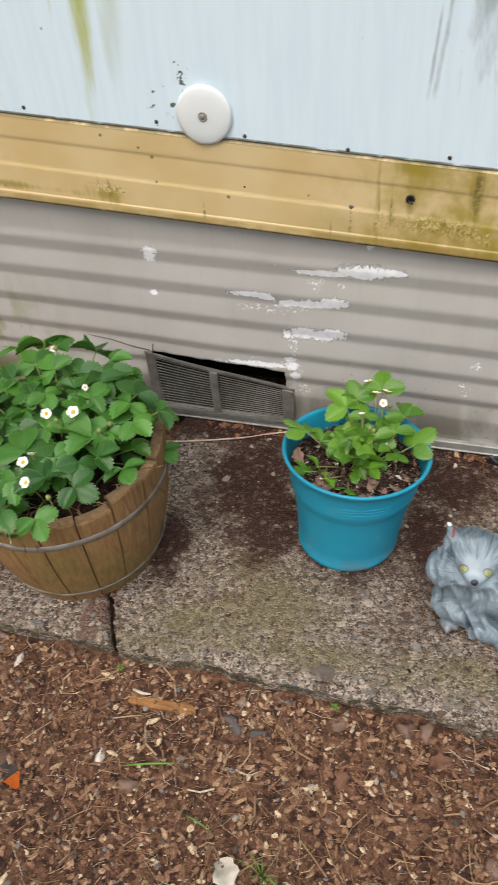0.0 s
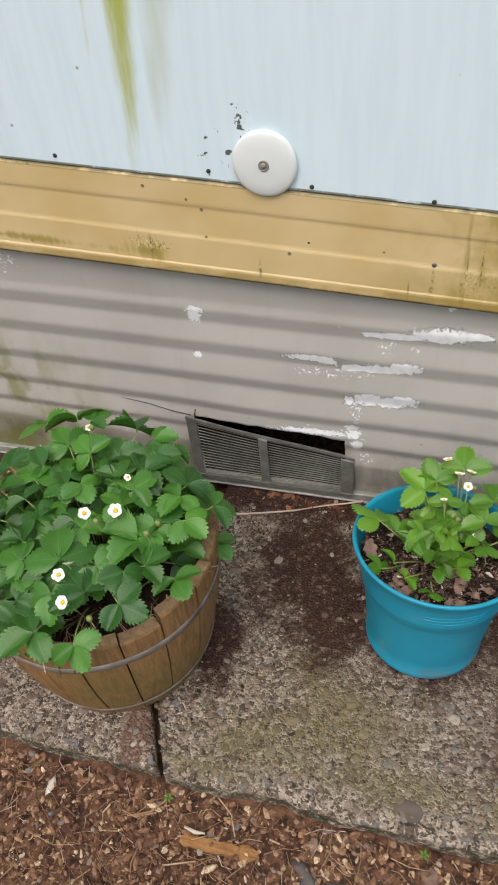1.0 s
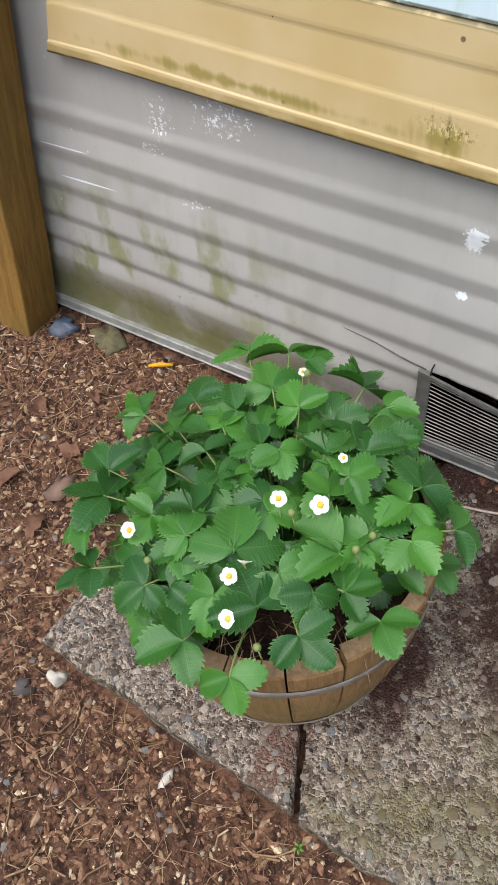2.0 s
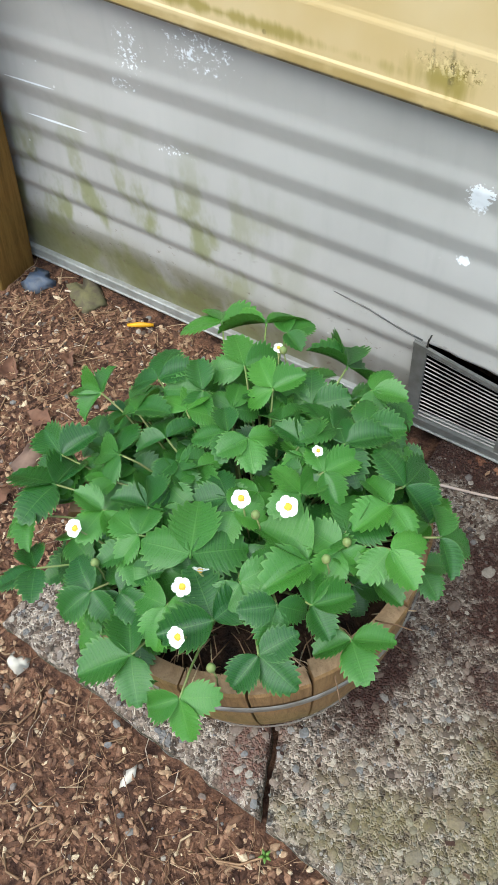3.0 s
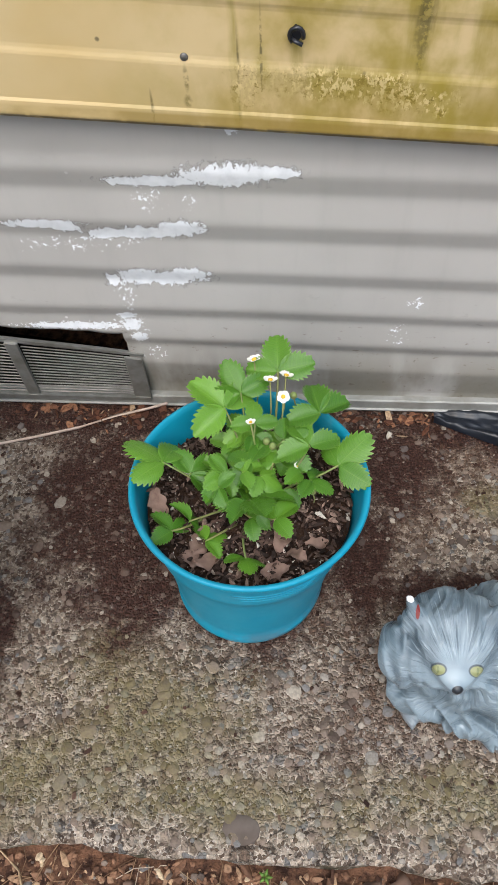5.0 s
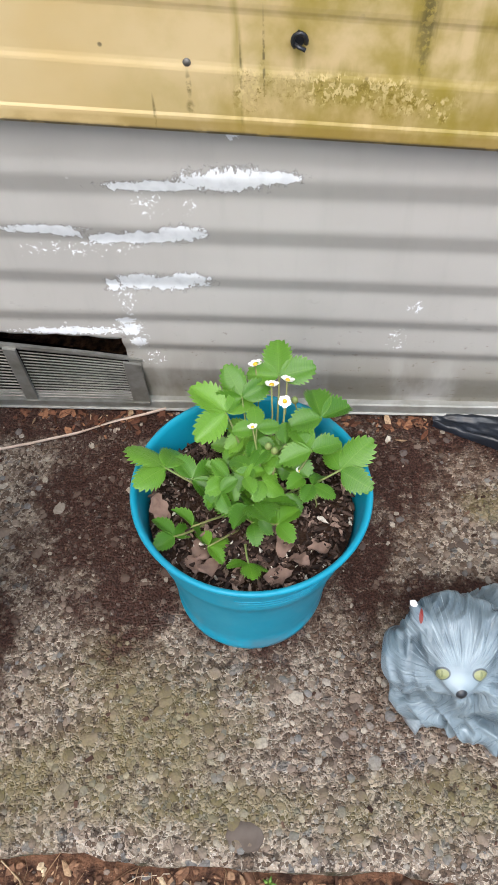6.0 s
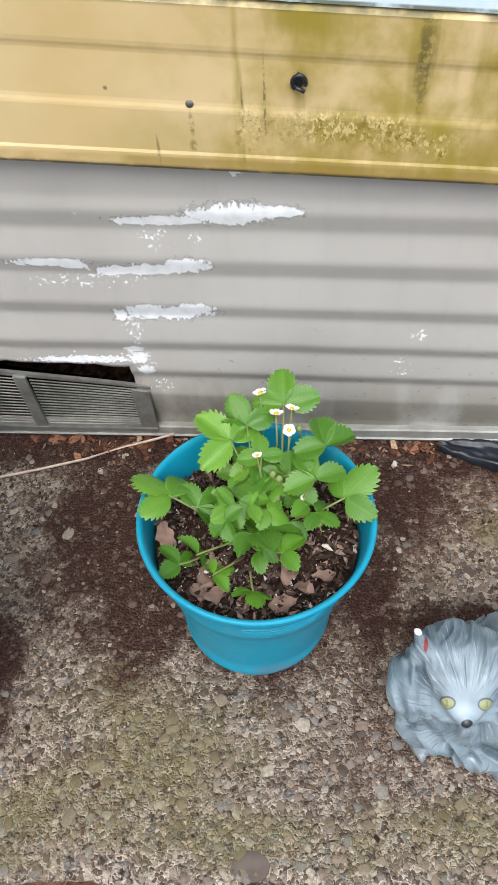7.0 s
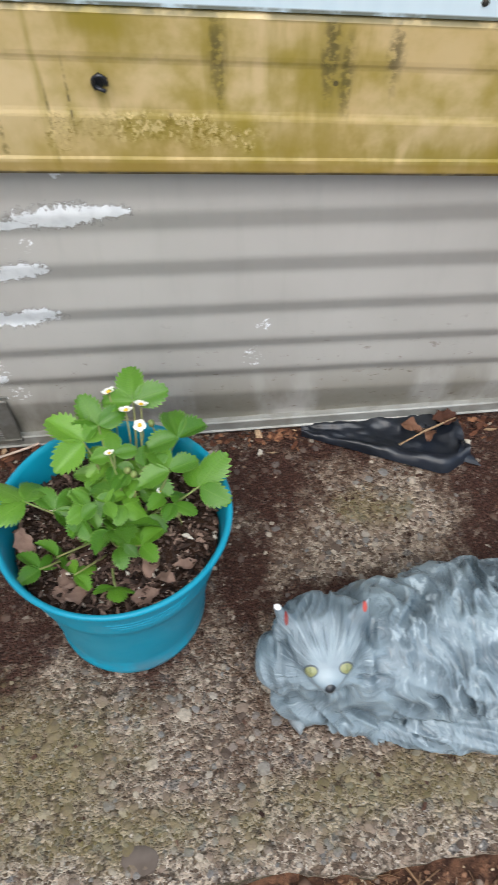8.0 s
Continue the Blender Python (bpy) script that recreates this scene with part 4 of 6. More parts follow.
def post_and_boards():
    post = box(-0.045, 0.045, -0.045, 0.045, -0.06, 2.3, 0.004)
    bmesh.ops.subdivide_edges(post, edges=[e for e in post.edges if abs(e.verts[0].co.z - e.verts[1].co.z) > 1], cuts=30)
    for v in post.verts:
        v.co.x += 0.0025 * noise.noise((v.co.z * 3, 1, 0))
        v.co.y += 0.0025 * noise.noise((v.co.z * 3, 5, 0))
    single("wooden_post", post, M_POST, "square green-stained timber post standing on the soil", "post", at=(-0.985, -0.075, 0)).matrix_basis = pose(-1.003, -0.06, 0, 0, 14, 0)
    single("fascia_board", box(-1.5, -0.715, 0.016, 0.04, 0.70, 0.86, 0.003), M_BOARD, "dark red-brown board beside the siding", "board")
    single("ledger_board", box(-1.5, -0.70, 0.018, 0.05, 0.62, 0.685, 0.003), M_STAVE, "grey-brown board under the fascia", "board")


house()
trim()
skirting()
seam()
vent()
fixings()
post_and_boards()


# ---- strawberry leaves ----
TEETH = 8  # points along each side of a leaflet, each at the end of a side vein


def leaflet(bm, layer, angle, start, length, width, fold, droop, rng):
    """One toothed blade, folded along its rib and pleated between the side veins."""
    rows, cols = 3 * TEETH + 1, (-1.0, -0.72, -0.36, 0.0, 0.36, 0.72, 1.0)
    turn = Matrix.Rotation(angle, 3, "Z")
    twist, cup = rng.uniform(-0.16, 0.16), rng.uniform(-0.15, 0.45)
    curl = rng.uniform(-0.03, 0.06)
    grid = []
    for j in range(rows + 1):
        v = j / rows
        rib = v - 0.55 * v * (1 - v)
        half = width * 1.05 * math.sin(math.pi * (0.020 + 0.962 * v) ** 1.02) ** 0.66
        half = max(half, 0.012)
        row = []
        for u in cols:
            a = abs(u)
            along, w = rib + (v - rib) * a**1.2, half
            if a == 1.0 and v > 0.24:
                # a notch, the flank, then the point of a tooth
                w = half * (0.83, 0.965, 1.06)[j % 3]
                along += (-0.030, 0.000, 0.046)[j % 3]
            pleat = (0.0070, 0.0, -0.0070)[j % 3] * math.sin(min(1.0, a * 1.35) * math.pi * 0.55) * (1 - v**4)
            x, y = start + along * length, u * w * length
            z = fold * abs(y) - cup * y * y / (width * length) - droop * length * along * along + pleat * length + twist * y - curl * length * a**3
            vert = bm.verts.new(turn @ Vector((x, y, z)))
            vert[layer] = Vector((u, j / 3, v))
            row.append(vert)
        grid.append(row)
    for a, b in zip(grid, grid[1:]):
        for k in range(len(cols) - 1):
            bm.faces.new((a[k], a[k + 1], b[k + 1], b[k]))


def leaf_mesh(seed, name, material, droop=0.25, width=0.425, fold=(0.30, 1.00)):
    """Three leaflets at the end of a stalk; the middle one points along x."""
    rng = random.Random(seed)
    bm = bmesh.new()
    layer = bm.verts.layers.float_vector.new("blade")
    leaflet(bm, layer, rng.uniform(-0.12, 0.12), 0.05, 1.0, width * rng.uniform(0.94, 1.06), rng.uniform(*fold), rng.uniform(0.3, 1.3) * droop, rng)
    for side in (1, -1):
        leaflet(bm, layer, side * radians(rng.uniform(70, 100)), 0.03, rng.uniform(0.84, 0.98), width * rng.uniform(0.92, 1.04), rng.uniform(*fold), rng.uniform(0.3, 1.4) * droop, rng)
    tube([(-0.05, 0, -0.05), (0.0, 0, 0.0), (0.07, 0, 0.005)], 0.022, 5, bm)
    return mesh_of(bm, name, material)


LEAVES = [leaf_mesh(40 + k, "leaf", M_LEAF, 0.25) for k in range(8)]
LEAVES_LIGHT = [leaf_mesh(70 + k, "leaf", M_LEAF_LIGHT, 0.22, 0.375, (0.25, 0.9)) for k in range(6)]


def add_leaf(plant, meshes, k, spot, crown, rng, tilt=None, lean=None):
    x, y, z, heading, size = spot
    ob = part("leaf", meshes[k % len(meshes)], None, plant)
    out = math.atan2(y - crown[1], x - crown[0])
    away = math.hypot(x - crown[0], y - crown[1])
    # blades tip outwards, the more so towards the rim
    t = tilt if tilt is not None else min(0.40, away * 1.5) + rng.uniform(-0.52, 0.36)
    axis = Vector((-math.sin(out), math.cos(out), 0))
    turn = Matrix.Rotation(t, 4, axis) @ Matrix.Rotation(radians(heading), 4, "Z") @ Matrix.Rotation(rng.uniform(-0.38, 0.38), 4, "X")
    ob.matrix_basis = Matrix.Translation((x, y, z)) @ turn @ Matrix.Diagonal((size, size, size, 1))
    root = Vector((crown[0] + (x - crown[0]) * 0.45 + rng.uniform(-0.012, 0.012), crown[1] + (y - crown[1]) * 0.45 + rng.uniform(-0.012, 0.012), crown[2]))
    tip = Vector((x, y, z))
    back = turn.to_3x3() @ Vector((-0.5 * size, 0, -0.35 * size))
    mid = root.lerp(tip, 0.6) + Vector((0, 0, 0.25 * (z - crown[2]))) + back * 0.35
    pts = [root.lerp(mid, s).lerp(mid.lerp(tip, s), s) for s in (0, 0.25, 0.5, 0.75, 1.0)]
    part("stem", tube(pts, [0.0017, 0.0015, 0.0013, 0.0012, 0.0011], 5), M_STEM, plant)


def flower_mesh(seed, petals=5, r=0.0098):
    rng = random.Random(seed)
    bm = bmesh.new()
    for k in range(petals):
        a = 2 * math.pi * k / petals + rng.uniform(-0.1, 0.1)
        grid = []
        for j in range(7):
            v = -0.97 + 1.94 * j / 6
            w = (0.50 + 0.04 * math.sin(k * 1.9 + seed)) * r * math.sqrt(1 - v * v) * (1 + 0.12 * v)
            row = []
            for u in (-1, -0.5, 0, 0.5, 1):
                p = Vector((0.60 * r + 0.45 * r * v, u * w, 0.16 * r * (v + 1) + 0.12 * r * u * u + 0.0004 * k))
                row.append(bm.verts.new(Matrix.Rotation(a, 3, "Z") @ p))
            grid.append(row)
        for p, q in zip(grid, grid[1:]):
            for i in range(4):
                bm.faces.new((p[i], p[i + 1], q[i + 1], q[i]))
    return mesh_of(bm, "flower", M_PETAL)


def yolk_mesh(r=0.0036):
    bm = bmesh.new()
    bmesh.ops.create_icosphere(bm, subdivisions=2, radius=r)
    for v in bm.verts:
        v.co *= 1 + 0.25 * noise.noise(v.co * 900)
        v.co.z *= 0.7
    return mesh_of(bm, "flower_centre", M_YOLK)


FLOWERS = [flower_mesh(5), flower_mesh(6), flower_mesh(7, 6)]
YOLK = yolk_mesh()


def add_flower(plant, k, at, lean, heading, crown, size=1.0):
    ob = part("flower", FLOWERS[k % 3], None, plant, "open white strawberry flower")
    ob.matrix_basis = Matrix.Translation(at) @ Matrix.Rotation(radians(heading), 4, "Z") @ Matrix.Rotation(radians(lean), 4, "Y") @ Matrix.Diagonal((size, size, size, 1))
    c = part("flower_centre", YOLK, None, ob, "yellow stamens")
    c.matrix_basis = Matrix.Translation((0, 0, 0.0022))
    p = Vector(at)
    root = Vector((p.x * 0.7 + crown[0] * 0.3, p.y * 0.7 + crown[1] * 0.3, crown[2]))
    pts = [root, root.lerp(p, 0.5) + Vector((0.004, -0.004, 0.01)), p - Vector((0, 0, 0.001))]
    part("flower_stalk", tube(pts, 0.0010, 5), M_STEM, plant)


def add_bud(plant, at):
    bm = bmesh.new()
    bmesh.ops.create_icosphere(bm, subdivisions=2, radius=0.0042)
    for v in bm.verts:
        v.co.z *= 1.25
    tube([(0, 0, -0.045), (0.003, 0, -0.02), (0, 0, -0.003)], 0.0009, 5, bm)
    ob = part("bud", bm, M_STEM, plant, "closed pale green bud")
    ob.matrix_basis = Matrix.Translation(at)


# ---- half barrel ----
BARREL = (-0.143, -0.382)
B_TOP, B_BASE, B_HIGH = 0.190, 0.146, 0.268


def barrel_radius(z):
    t = z / B_HIGH
    return B_BASE + (B_TOP - B_BASE) * t + 0.010 * math.sin(math.pi * t)


def half_barrel():
    ob = thing("half_barrel", "weathered wooden half-barrel planter with metal hoops", "planter", (*BARREL, 0))
    rng = random.Random(8)
    n = 20
    cuts = sorted(2 * math.pi * (k + rng.uniform(-0.14, 0.14)) / n for k in range(n))
    for k in range(n):
        a0, a1 = cuts[k] + 0.006, (cuts[k + 1] if k + 1 < n else cuts[0] + 2 * math.pi) - 0.006
        high = B_HIGH + rng.uniform(-0.006, 0.004)
        mid = (a0 + a1) / 2 % (2 * math.pi)
        if radians(275) < mid < radians(318):
            high -= 0.014
        thick, off = 0.017, rng.uniform(-0.0012, 0.0012)
        bm = bmesh.new()
        rings = []
        zs = [0.0, 0.03, 0.08, 0.13, 0.18, 0.225, high - 0.004, high]
        for z in zs:
            r = barrel_radius(min(z, B_HIGH)) + off - (0.002 if z in (0.0, high) else 0)
            ring = []
            for i in range(5):
                a = a0 + (a1 - a0) * i / 4
                ring.append(bm.verts.new((r * math.cos(a), r * math.sin(a), z + (0.0018 * noise.noise((a * 9, z, 3)) if z == high else 0))))
            for i in range(4, -1, -1):
                a = a0 + (a1 - a0) * i / 4
                ring.append(bm.verts.new(((r - thick) * math.cos(a), (r - thick) * math.sin(a), z)))
            rings.append(ring)
        for p, q in zip(rings, rings[1:]):
            for i in range(10):
                bm.faces.new((p[i], p[(i + 1) % 10], q[(i + 1) % 10], q[i]))
        bm.faces.new(rings[0][::-1])
        bm.faces.new(rings[-1])
        bmesh.ops.recalc_face_normals(bm, faces=bm.faces)
        me = mesh_of(bm, "stave", M_STAVE, False)
        me.materials.append(M_STAVE_TOP)
        for f in me.polygons:
            if f.normal.z > 0.8:
                f.material_index = 1
        part("stave", me, None, ob)
    for z0, z1, name in ((0.200, 0.214, "hoop"), (0.030, 0.041, "hoop")):
        r0, r1 = barrel_radius(z0), barrel_radius(z1)
        prof = [(r0 + 0.0005, z0), (r0 + 0.0020, z0 + 0.001), (r1 + 0.0020, z1 - 0.001), (r1 + 0.0005, z1)]
        bm = lathe(prof, 72)
        for v in bm.verts:
            v.co.z += 0.0022 * noise.noise((math.atan2(v.co.y, v.co.x) * 2.0, 4, z0))
        part(name, bm, M_HOOP, ob, "dull galvanised hoop")
    bm = bmesh.new()
    bmesh.ops.create_circle(bm, cap_ends=True, segments=40, radius=barrel_radius(0.012) - 0.012, matrix=Matrix.Translation((0, 0, 0.012)))
    part("bottom", bm, M_STAVE, ob)
    # soil inside
    rings = [(0.0001, 0.236)] + [(0.02 * k, 0.236 - 0.0012 * k) for k in range(1, 8)] + [(barrel_radius(0.225) - 0.0175, 0.226)]
    bm = lathe(rings, 48)
    for v in bm.verts:
        v.co.z += 0.005 * noise.noise(v.co * 30)
    single("planter_soil", bm, M_COMPOST, "dark damp soil filling the half-barrel", "soil", kind="stuff", at=(*BARREL, 0))


BACK_LEAVES = [
    (-0.278, -0.226, 0.337, 130, 0.056), (-0.233, -0.203, 0.337, 131, 0.057), (-0.204, -0.205, 0.338, 60, 0.040),
    (-0.281, -0.335, 0.344, 117, 0.050), (-0.325, -0.379, 0.339, 178, 0.040), (-0.258, -0.428, 0.335, -173, 0.047),
    (-0.273, -0.381, 0.345, 102, 0.044), (-0.328, -0.450, 0.309, 165, 0.048), (-0.305, -0.482, 0.312, -166, 0.053),
    (-0.300, -0.519, 0.308, -137, 0.040), (-0.257, -0.560, 0.308, -122, 0.040), (-0.180, -0.489, 0.338, 180, 0.040),
    (-0.190, -0.463, 0.342, 132, 0.045), (-0.126, -0.480, 0.341, 122, 0.057), (-0.190, -0.550, 0.319, -121, 0.040),
    (-0.124, -0.574, 0.311, -128, 0.047),
]
FRONT_LEAVES = [
    (-0.067, -0.579, 0.308, -46, 0.040), (-0.077, -0.515, 0.328, 144, 0.051), (-0.030, -0.516, 0.319, -12, 0.040),
    (-0.038, -0.475, 0.331, -64, 0.040), (-0.034, -0.428, 0.337, 175, 0.057), (-0.023, -0.385, 0.336, 113, 0.045),
    (-0.018, -0.403, 0.335, -94, 0.040), (-0.002, -0.344, 0.344, -109, 0.040), (0.000, -0.319, 0.343, 83, 0.042),
    (0.049, -0.347, 0.337, 35, 0.040), (0.027, -0.461, 0.314, -46, 0.040), (-0.088, -0.298, 0.348, 161, 0.046),
    (-0.120, -0.217, 0.341, 133, 0.055), (-0.082, -0.233, 0.342, 15, 0.040), (-0.069, -0.309, 0.348, 37, 0.044),
    (-0.167, -0.287, 0.348, 149, 0.043),
]
SIDE_LEAVES = [
    (-0.211, -0.275, 0.346, 139, 0.043), (-0.228, -0.326, 0.348, -150, 0.040), (-0.172, -0.358, 0.351, -141, 0.040),
    (-0.151, -0.354, 0.352, -40, 0.040), (-0.104, -0.333, 0.350, 113, 0.040), (-0.226, -0.356, 0.349, 105, 0.040),
    (-0.136, -0.318, 0.350, 60, 0.040), (-0.069, -0.348, 0.349, 61, 0.040), (-0.074, -0.380, 0.350, 168, 0.040),
    (-0.224, -0.392, 0.344, 142, 0.042), (-0.230, -0.485, 0.332, -87, 0.040), (-0.075, -0.477, 0.337, -24, 0.040),
    (-0.014, -0.458, 0.328, 51, 0.040), (0.019, -0.383, 0.342, -23, 0.040), (-0.119, -0.526, 0.329, -83, 0.040),
    (-0.063, -0.283, 0.346, 33, 0.040),
]


def barrel_plants():
    crown = (BARREL[0], BARREL[1], 0.225)
    ob = thing("strawberry_plant", "dense flowering strawberry plants filling the half-barrel", "plant")
    rng = random.Random(21)
    for k, spot in enumerate(BACK_LEAVES + FRONT_LEAVES + SIDE_LEAVES):
        add_leaf(ob, LEAVES, k, (*spot[:4], spot[4] * rng.uniform(0.86, 1.02)), crown, rng)
    # shaded leaves under the canopy and fillers between
    for k in range(215):
        a, r = rng.uniform(0, 6.283), 0.185 * math.sqrt(rng.uniform(0.02, 1.05))
        x, y = crown[0] + r * math.cos(a), crown[1] + r * math.sin(a)
        if r > 0.115 and -1.45 < math.atan2(y - crown[1], x - crown[0]) < -0.10 or math.hypot(x + 0.165, y + 0.365) < 0.035:
            continue
        top = 0.352 - 0.055 * (r / 0.19) ** 2
        z = top - (rng.uniform(0.0, 0.03) if k % 3 == 0 else rng.uniform(0.02, 0.085))
        add_leaf(ob, LEAVES, k + 3, (x, y, z, rng.uniform(0, 360), rng.uniform(0.027, 0.039)), crown, rng)
    for k, (at, lean, h, s) in enumerate([
        ((-0.069, -0.406, 0.368), 30, -85, 1.0), ((-0.107, -0.423, 0.374), 42, -60, 0.86), ((-0.230, -0.517, 0.345), 30, -100, 0.86),
        ((-0.108, -0.511, 0.352), 30, -75, 0.86), ((-0.105, -0.492, 0.349), 55, 110, 0.75), ((-0.084, -0.547, 0.350), 38, -110, 0.88),
        ((-0.186, -0.246, 0.362), 60, -60, 0.55), ((-0.081, -0.337, 0.362), 55, -90, 0.55),
    ]):
        add_flower(ob, k, at, lean, h, crown, s)
    for at in ((-0.090, -0.427, 0.366), (-0.019, -0.426, 0.355), (-0.015, -0.398, 0.345), (-0.055, -0.548, 0.325), (-0.176, -0.252, 0.368), (-0.20, -0.53, 0.33)):
        add_bud(ob, at)
    # dry straw hanging over the rim
    straw = []
    for k in range(90):
        a = radians(rng.choice([rng.uniform(270, 345), rng.uniform(200, 300), rng.uniform(0, 360)]))
        r = rng.uniform(0.11, 0.185)
        p = Vector((crown[0] + r * math.cos(a), crown[1] + r * math.sin(a), 0.236 if r < 0.165 else 0.268))
        d = Vector((math.cos(a + rng.uniform(-1.2, 1.2)), math.sin(a + rng.uniform(-1.2, 1.2)), 0)) * rng.uniform(0.02, 0.055)
        straw.append([p, p + d * 0.6 + Vector((0, 0, rng.uniform(0.004, 0.018))), p + d + Vector((0, 0, rng.uniform(-0.03, 0.01)))])
    bm = bmesh.new()
    for s in straw:
        tube(s, 0.0007, 4, bm)
    single("straw", bm, M_STRAW, "dry straw stalks over the barrel rim", "straw", kind="stuff")


half_barrel()
barrel_plants()

# ---- turquoise pot ----
POT = (0.354, -0.264)
P_HIGH, P_LEAN = 0.212, (0.035, 0.105)


def settle(bm):
    """The soft pot leans towards the wall; its foot stays flat on the slab."""
    for v in bm.verts:
        x, y, z = v.co
        v.co = (x + P_LEAN[0] * z, y + P_LEAN[1] * z, z - (x * P_LEAN[0] + y * P_LEAN[1]) * z / P_HIGH)
    return bm


def pot():
    ob = thing("plant_pot", "turquoise plastic plant pot with a rolled rim", "plant pot", (*POT, 0))
    prof = [(0.076, 0.005), (0.082, 0.000), (0.0925, 0.001), (0.0955, 0.005), (0.0955, 0.012), (0.0935, 0.015), (0.0965, 0.040), (0.1025, 0.090), (0.1075, 0.128), (0.1095, 0.134), (0.1125, 0.138), (0.1150, 0.155), (0.1190, 0.180), (0.1225, 0.200), (0.1265, 0.2035), (0.1300, 0.2055), (0.1312, 0.2085), (0.1302, 0.2115), (0.1280, 0.2122), (0.1250, 0.2105), (0.1230, 0.206), (0.1205, 0.190), (0.1165, 0.165), (0.1150, 0.150)]
    part("body", settle(lathe(prof, 96)), M_POT, ob)
    # three moulded ridges below the rim
    for k in range(3):
        z = 0.173 - 0.0070 * k
        half = radians(24 - 2 * k)
        mid = radians(-72)
        r = 0.1181 - (0.175 - z) * 0.16
        pts = [((r + 0.0002) * math.cos(mid + half * s / 8), (r + 0.0002) * math.sin(mid + half * s / 8), z) for s in range(-8, 9)]
        part("moulded_ridge", settle(tube(pts, [0.0002] + [0.0007] * 15 + [0.0002], 6)), M_POT, ob)
    bm = settle(lathe([(0.0001, 0.172)] + [(0.0190 * k, 0.172 - 0.0005 * k) for k in range(1, 6)] + [(0.1150, 0.1685)], 48))
    for v in bm.verts:
        v.co.z += 0.004 * noise.noise(v.co * 40)
    single("potting_soil", bm, M_COMPOST, "dark potting soil in the turquoise pot", "soil", kind="stuff", at=(*POT, 0))
    rng = random.Random(4)
    spots = []
    for k in range(3000):
        a, r = rng.uniform(0, 6.283), 0.113 * math.sqrt(rng.random())
        s = 0.0008 + 0.0032 * rng.random() ** 2.6
        dx, dy = r * math.cos(a), r * math.sin(a)
        p = (POT[0] + 0.006 + dx, POT[1] + 0.018 + dy, 0.172 - 0.8 * (dx * P_LEAN[0] + dy * P_LEAN[1]) + rng.uniform(0, 0.005))
        spots.append((p, turned(rng, 0.5), (s * rng.uniform(1, 2.2), s, s * rng.uniform(0.25, 0.6))))
    scatter("mulch", base_piece(3, "crumb"), spots, M_MULCH, "shredded bark and perlite mulch in the pot", "mulch")


def dead_leaf(at, size, turn, seed, material, label, group="dry leaves", tilt=(0.0, 0.0)):
    rng = random.Random(seed)
    bm = bmesh.new()
    grid = []
    for j in range(9):
        v = j / 8
        w = 0.42 * math.sin(math.pi * (0.04 + 0.92 * v)) ** 0.8 * (1.0 + 0.18 * math.sin(j * 2.1 + seed))
        row = []
        for u in (-1, -0.5, 0, 0.5, 1):
            z = 0.22 * abs(u) * w + 0.16 * noise.noise((u * 1.7 + seed, v * 2.5, 0)) + 0.1 * math.sin(v * 3.0 + seed)
            row.append(bm.verts.new((v - 0.5, (u - 0.25 * u ** 3) * w * (1 + 0.25 * noise.noise((u * 3 + seed, v * 6, 2))) + 0.05 * math.sin(v * 5 + seed), z * 1.9)))
        grid.append(row)
    for a, b in zip(grid, grid[1:]):
        for k in range(4):
            bm.faces.new((a[k], a[k + 1], b[k + 1], b[k]))
    bmesh.ops.scale(bm, vec=(size, size, size), verts=bm.verts)
    bmesh.ops.rotate(bm, matrix=Euler((tilt[0], tilt[1], 0)).to_matrix(), verts=bm.verts)
    low = min(v.co.z for v in bm.verts)
    bmesh.ops.translate(bm, vec=(0, 0, -low), verts=bm.verts)
    single("dry_leaf", bm, material, label, "leaf", group, at=at, turn=turn)


POT_LEAVES = [
    (0.330, -0.165, 0.235, 140, 0.046), (0.268, -0.232, 0.226, 150, 0.046), (0.296, -0.236, 0.210, 40, 0.034), (0.388, -0.124, 0.250, 97, 0.041),
    (0.347, -0.147, 0.240, 116, 0.038), (0.365, -0.185, 0.235, 97, 0.026), (0.425, -0.205, 0.225, 115, 0.037),
    (0.457, -0.223, 0.215, 34, 0.043), (0.436, -0.162, 0.225, 109, 0.039), (0.364, -0.269, 0.215, 17, 0.046),
    (0.361, -0.271, 0.212, 163, 0.036), (0.299, -0.286, 0.195, 67, 0.027), (0.280, -0.296, 0.190, 139, 0.028),
    (0.361, -0.323, 0.188, -72, 0.026), (0.332, -0.228, 0.205, -124, 0.026), (0.369, -0.214, 0.205, -49, 0.026),
    (0.318, -0.306, 0.190, 40, 0.026), (0.427, -0.234, 0.200, -25, 0.026), (0.391, -0.285, 0.205, 41, 0.029),
    (0.401, -0.206, 0.210, -36, 0.028),
]


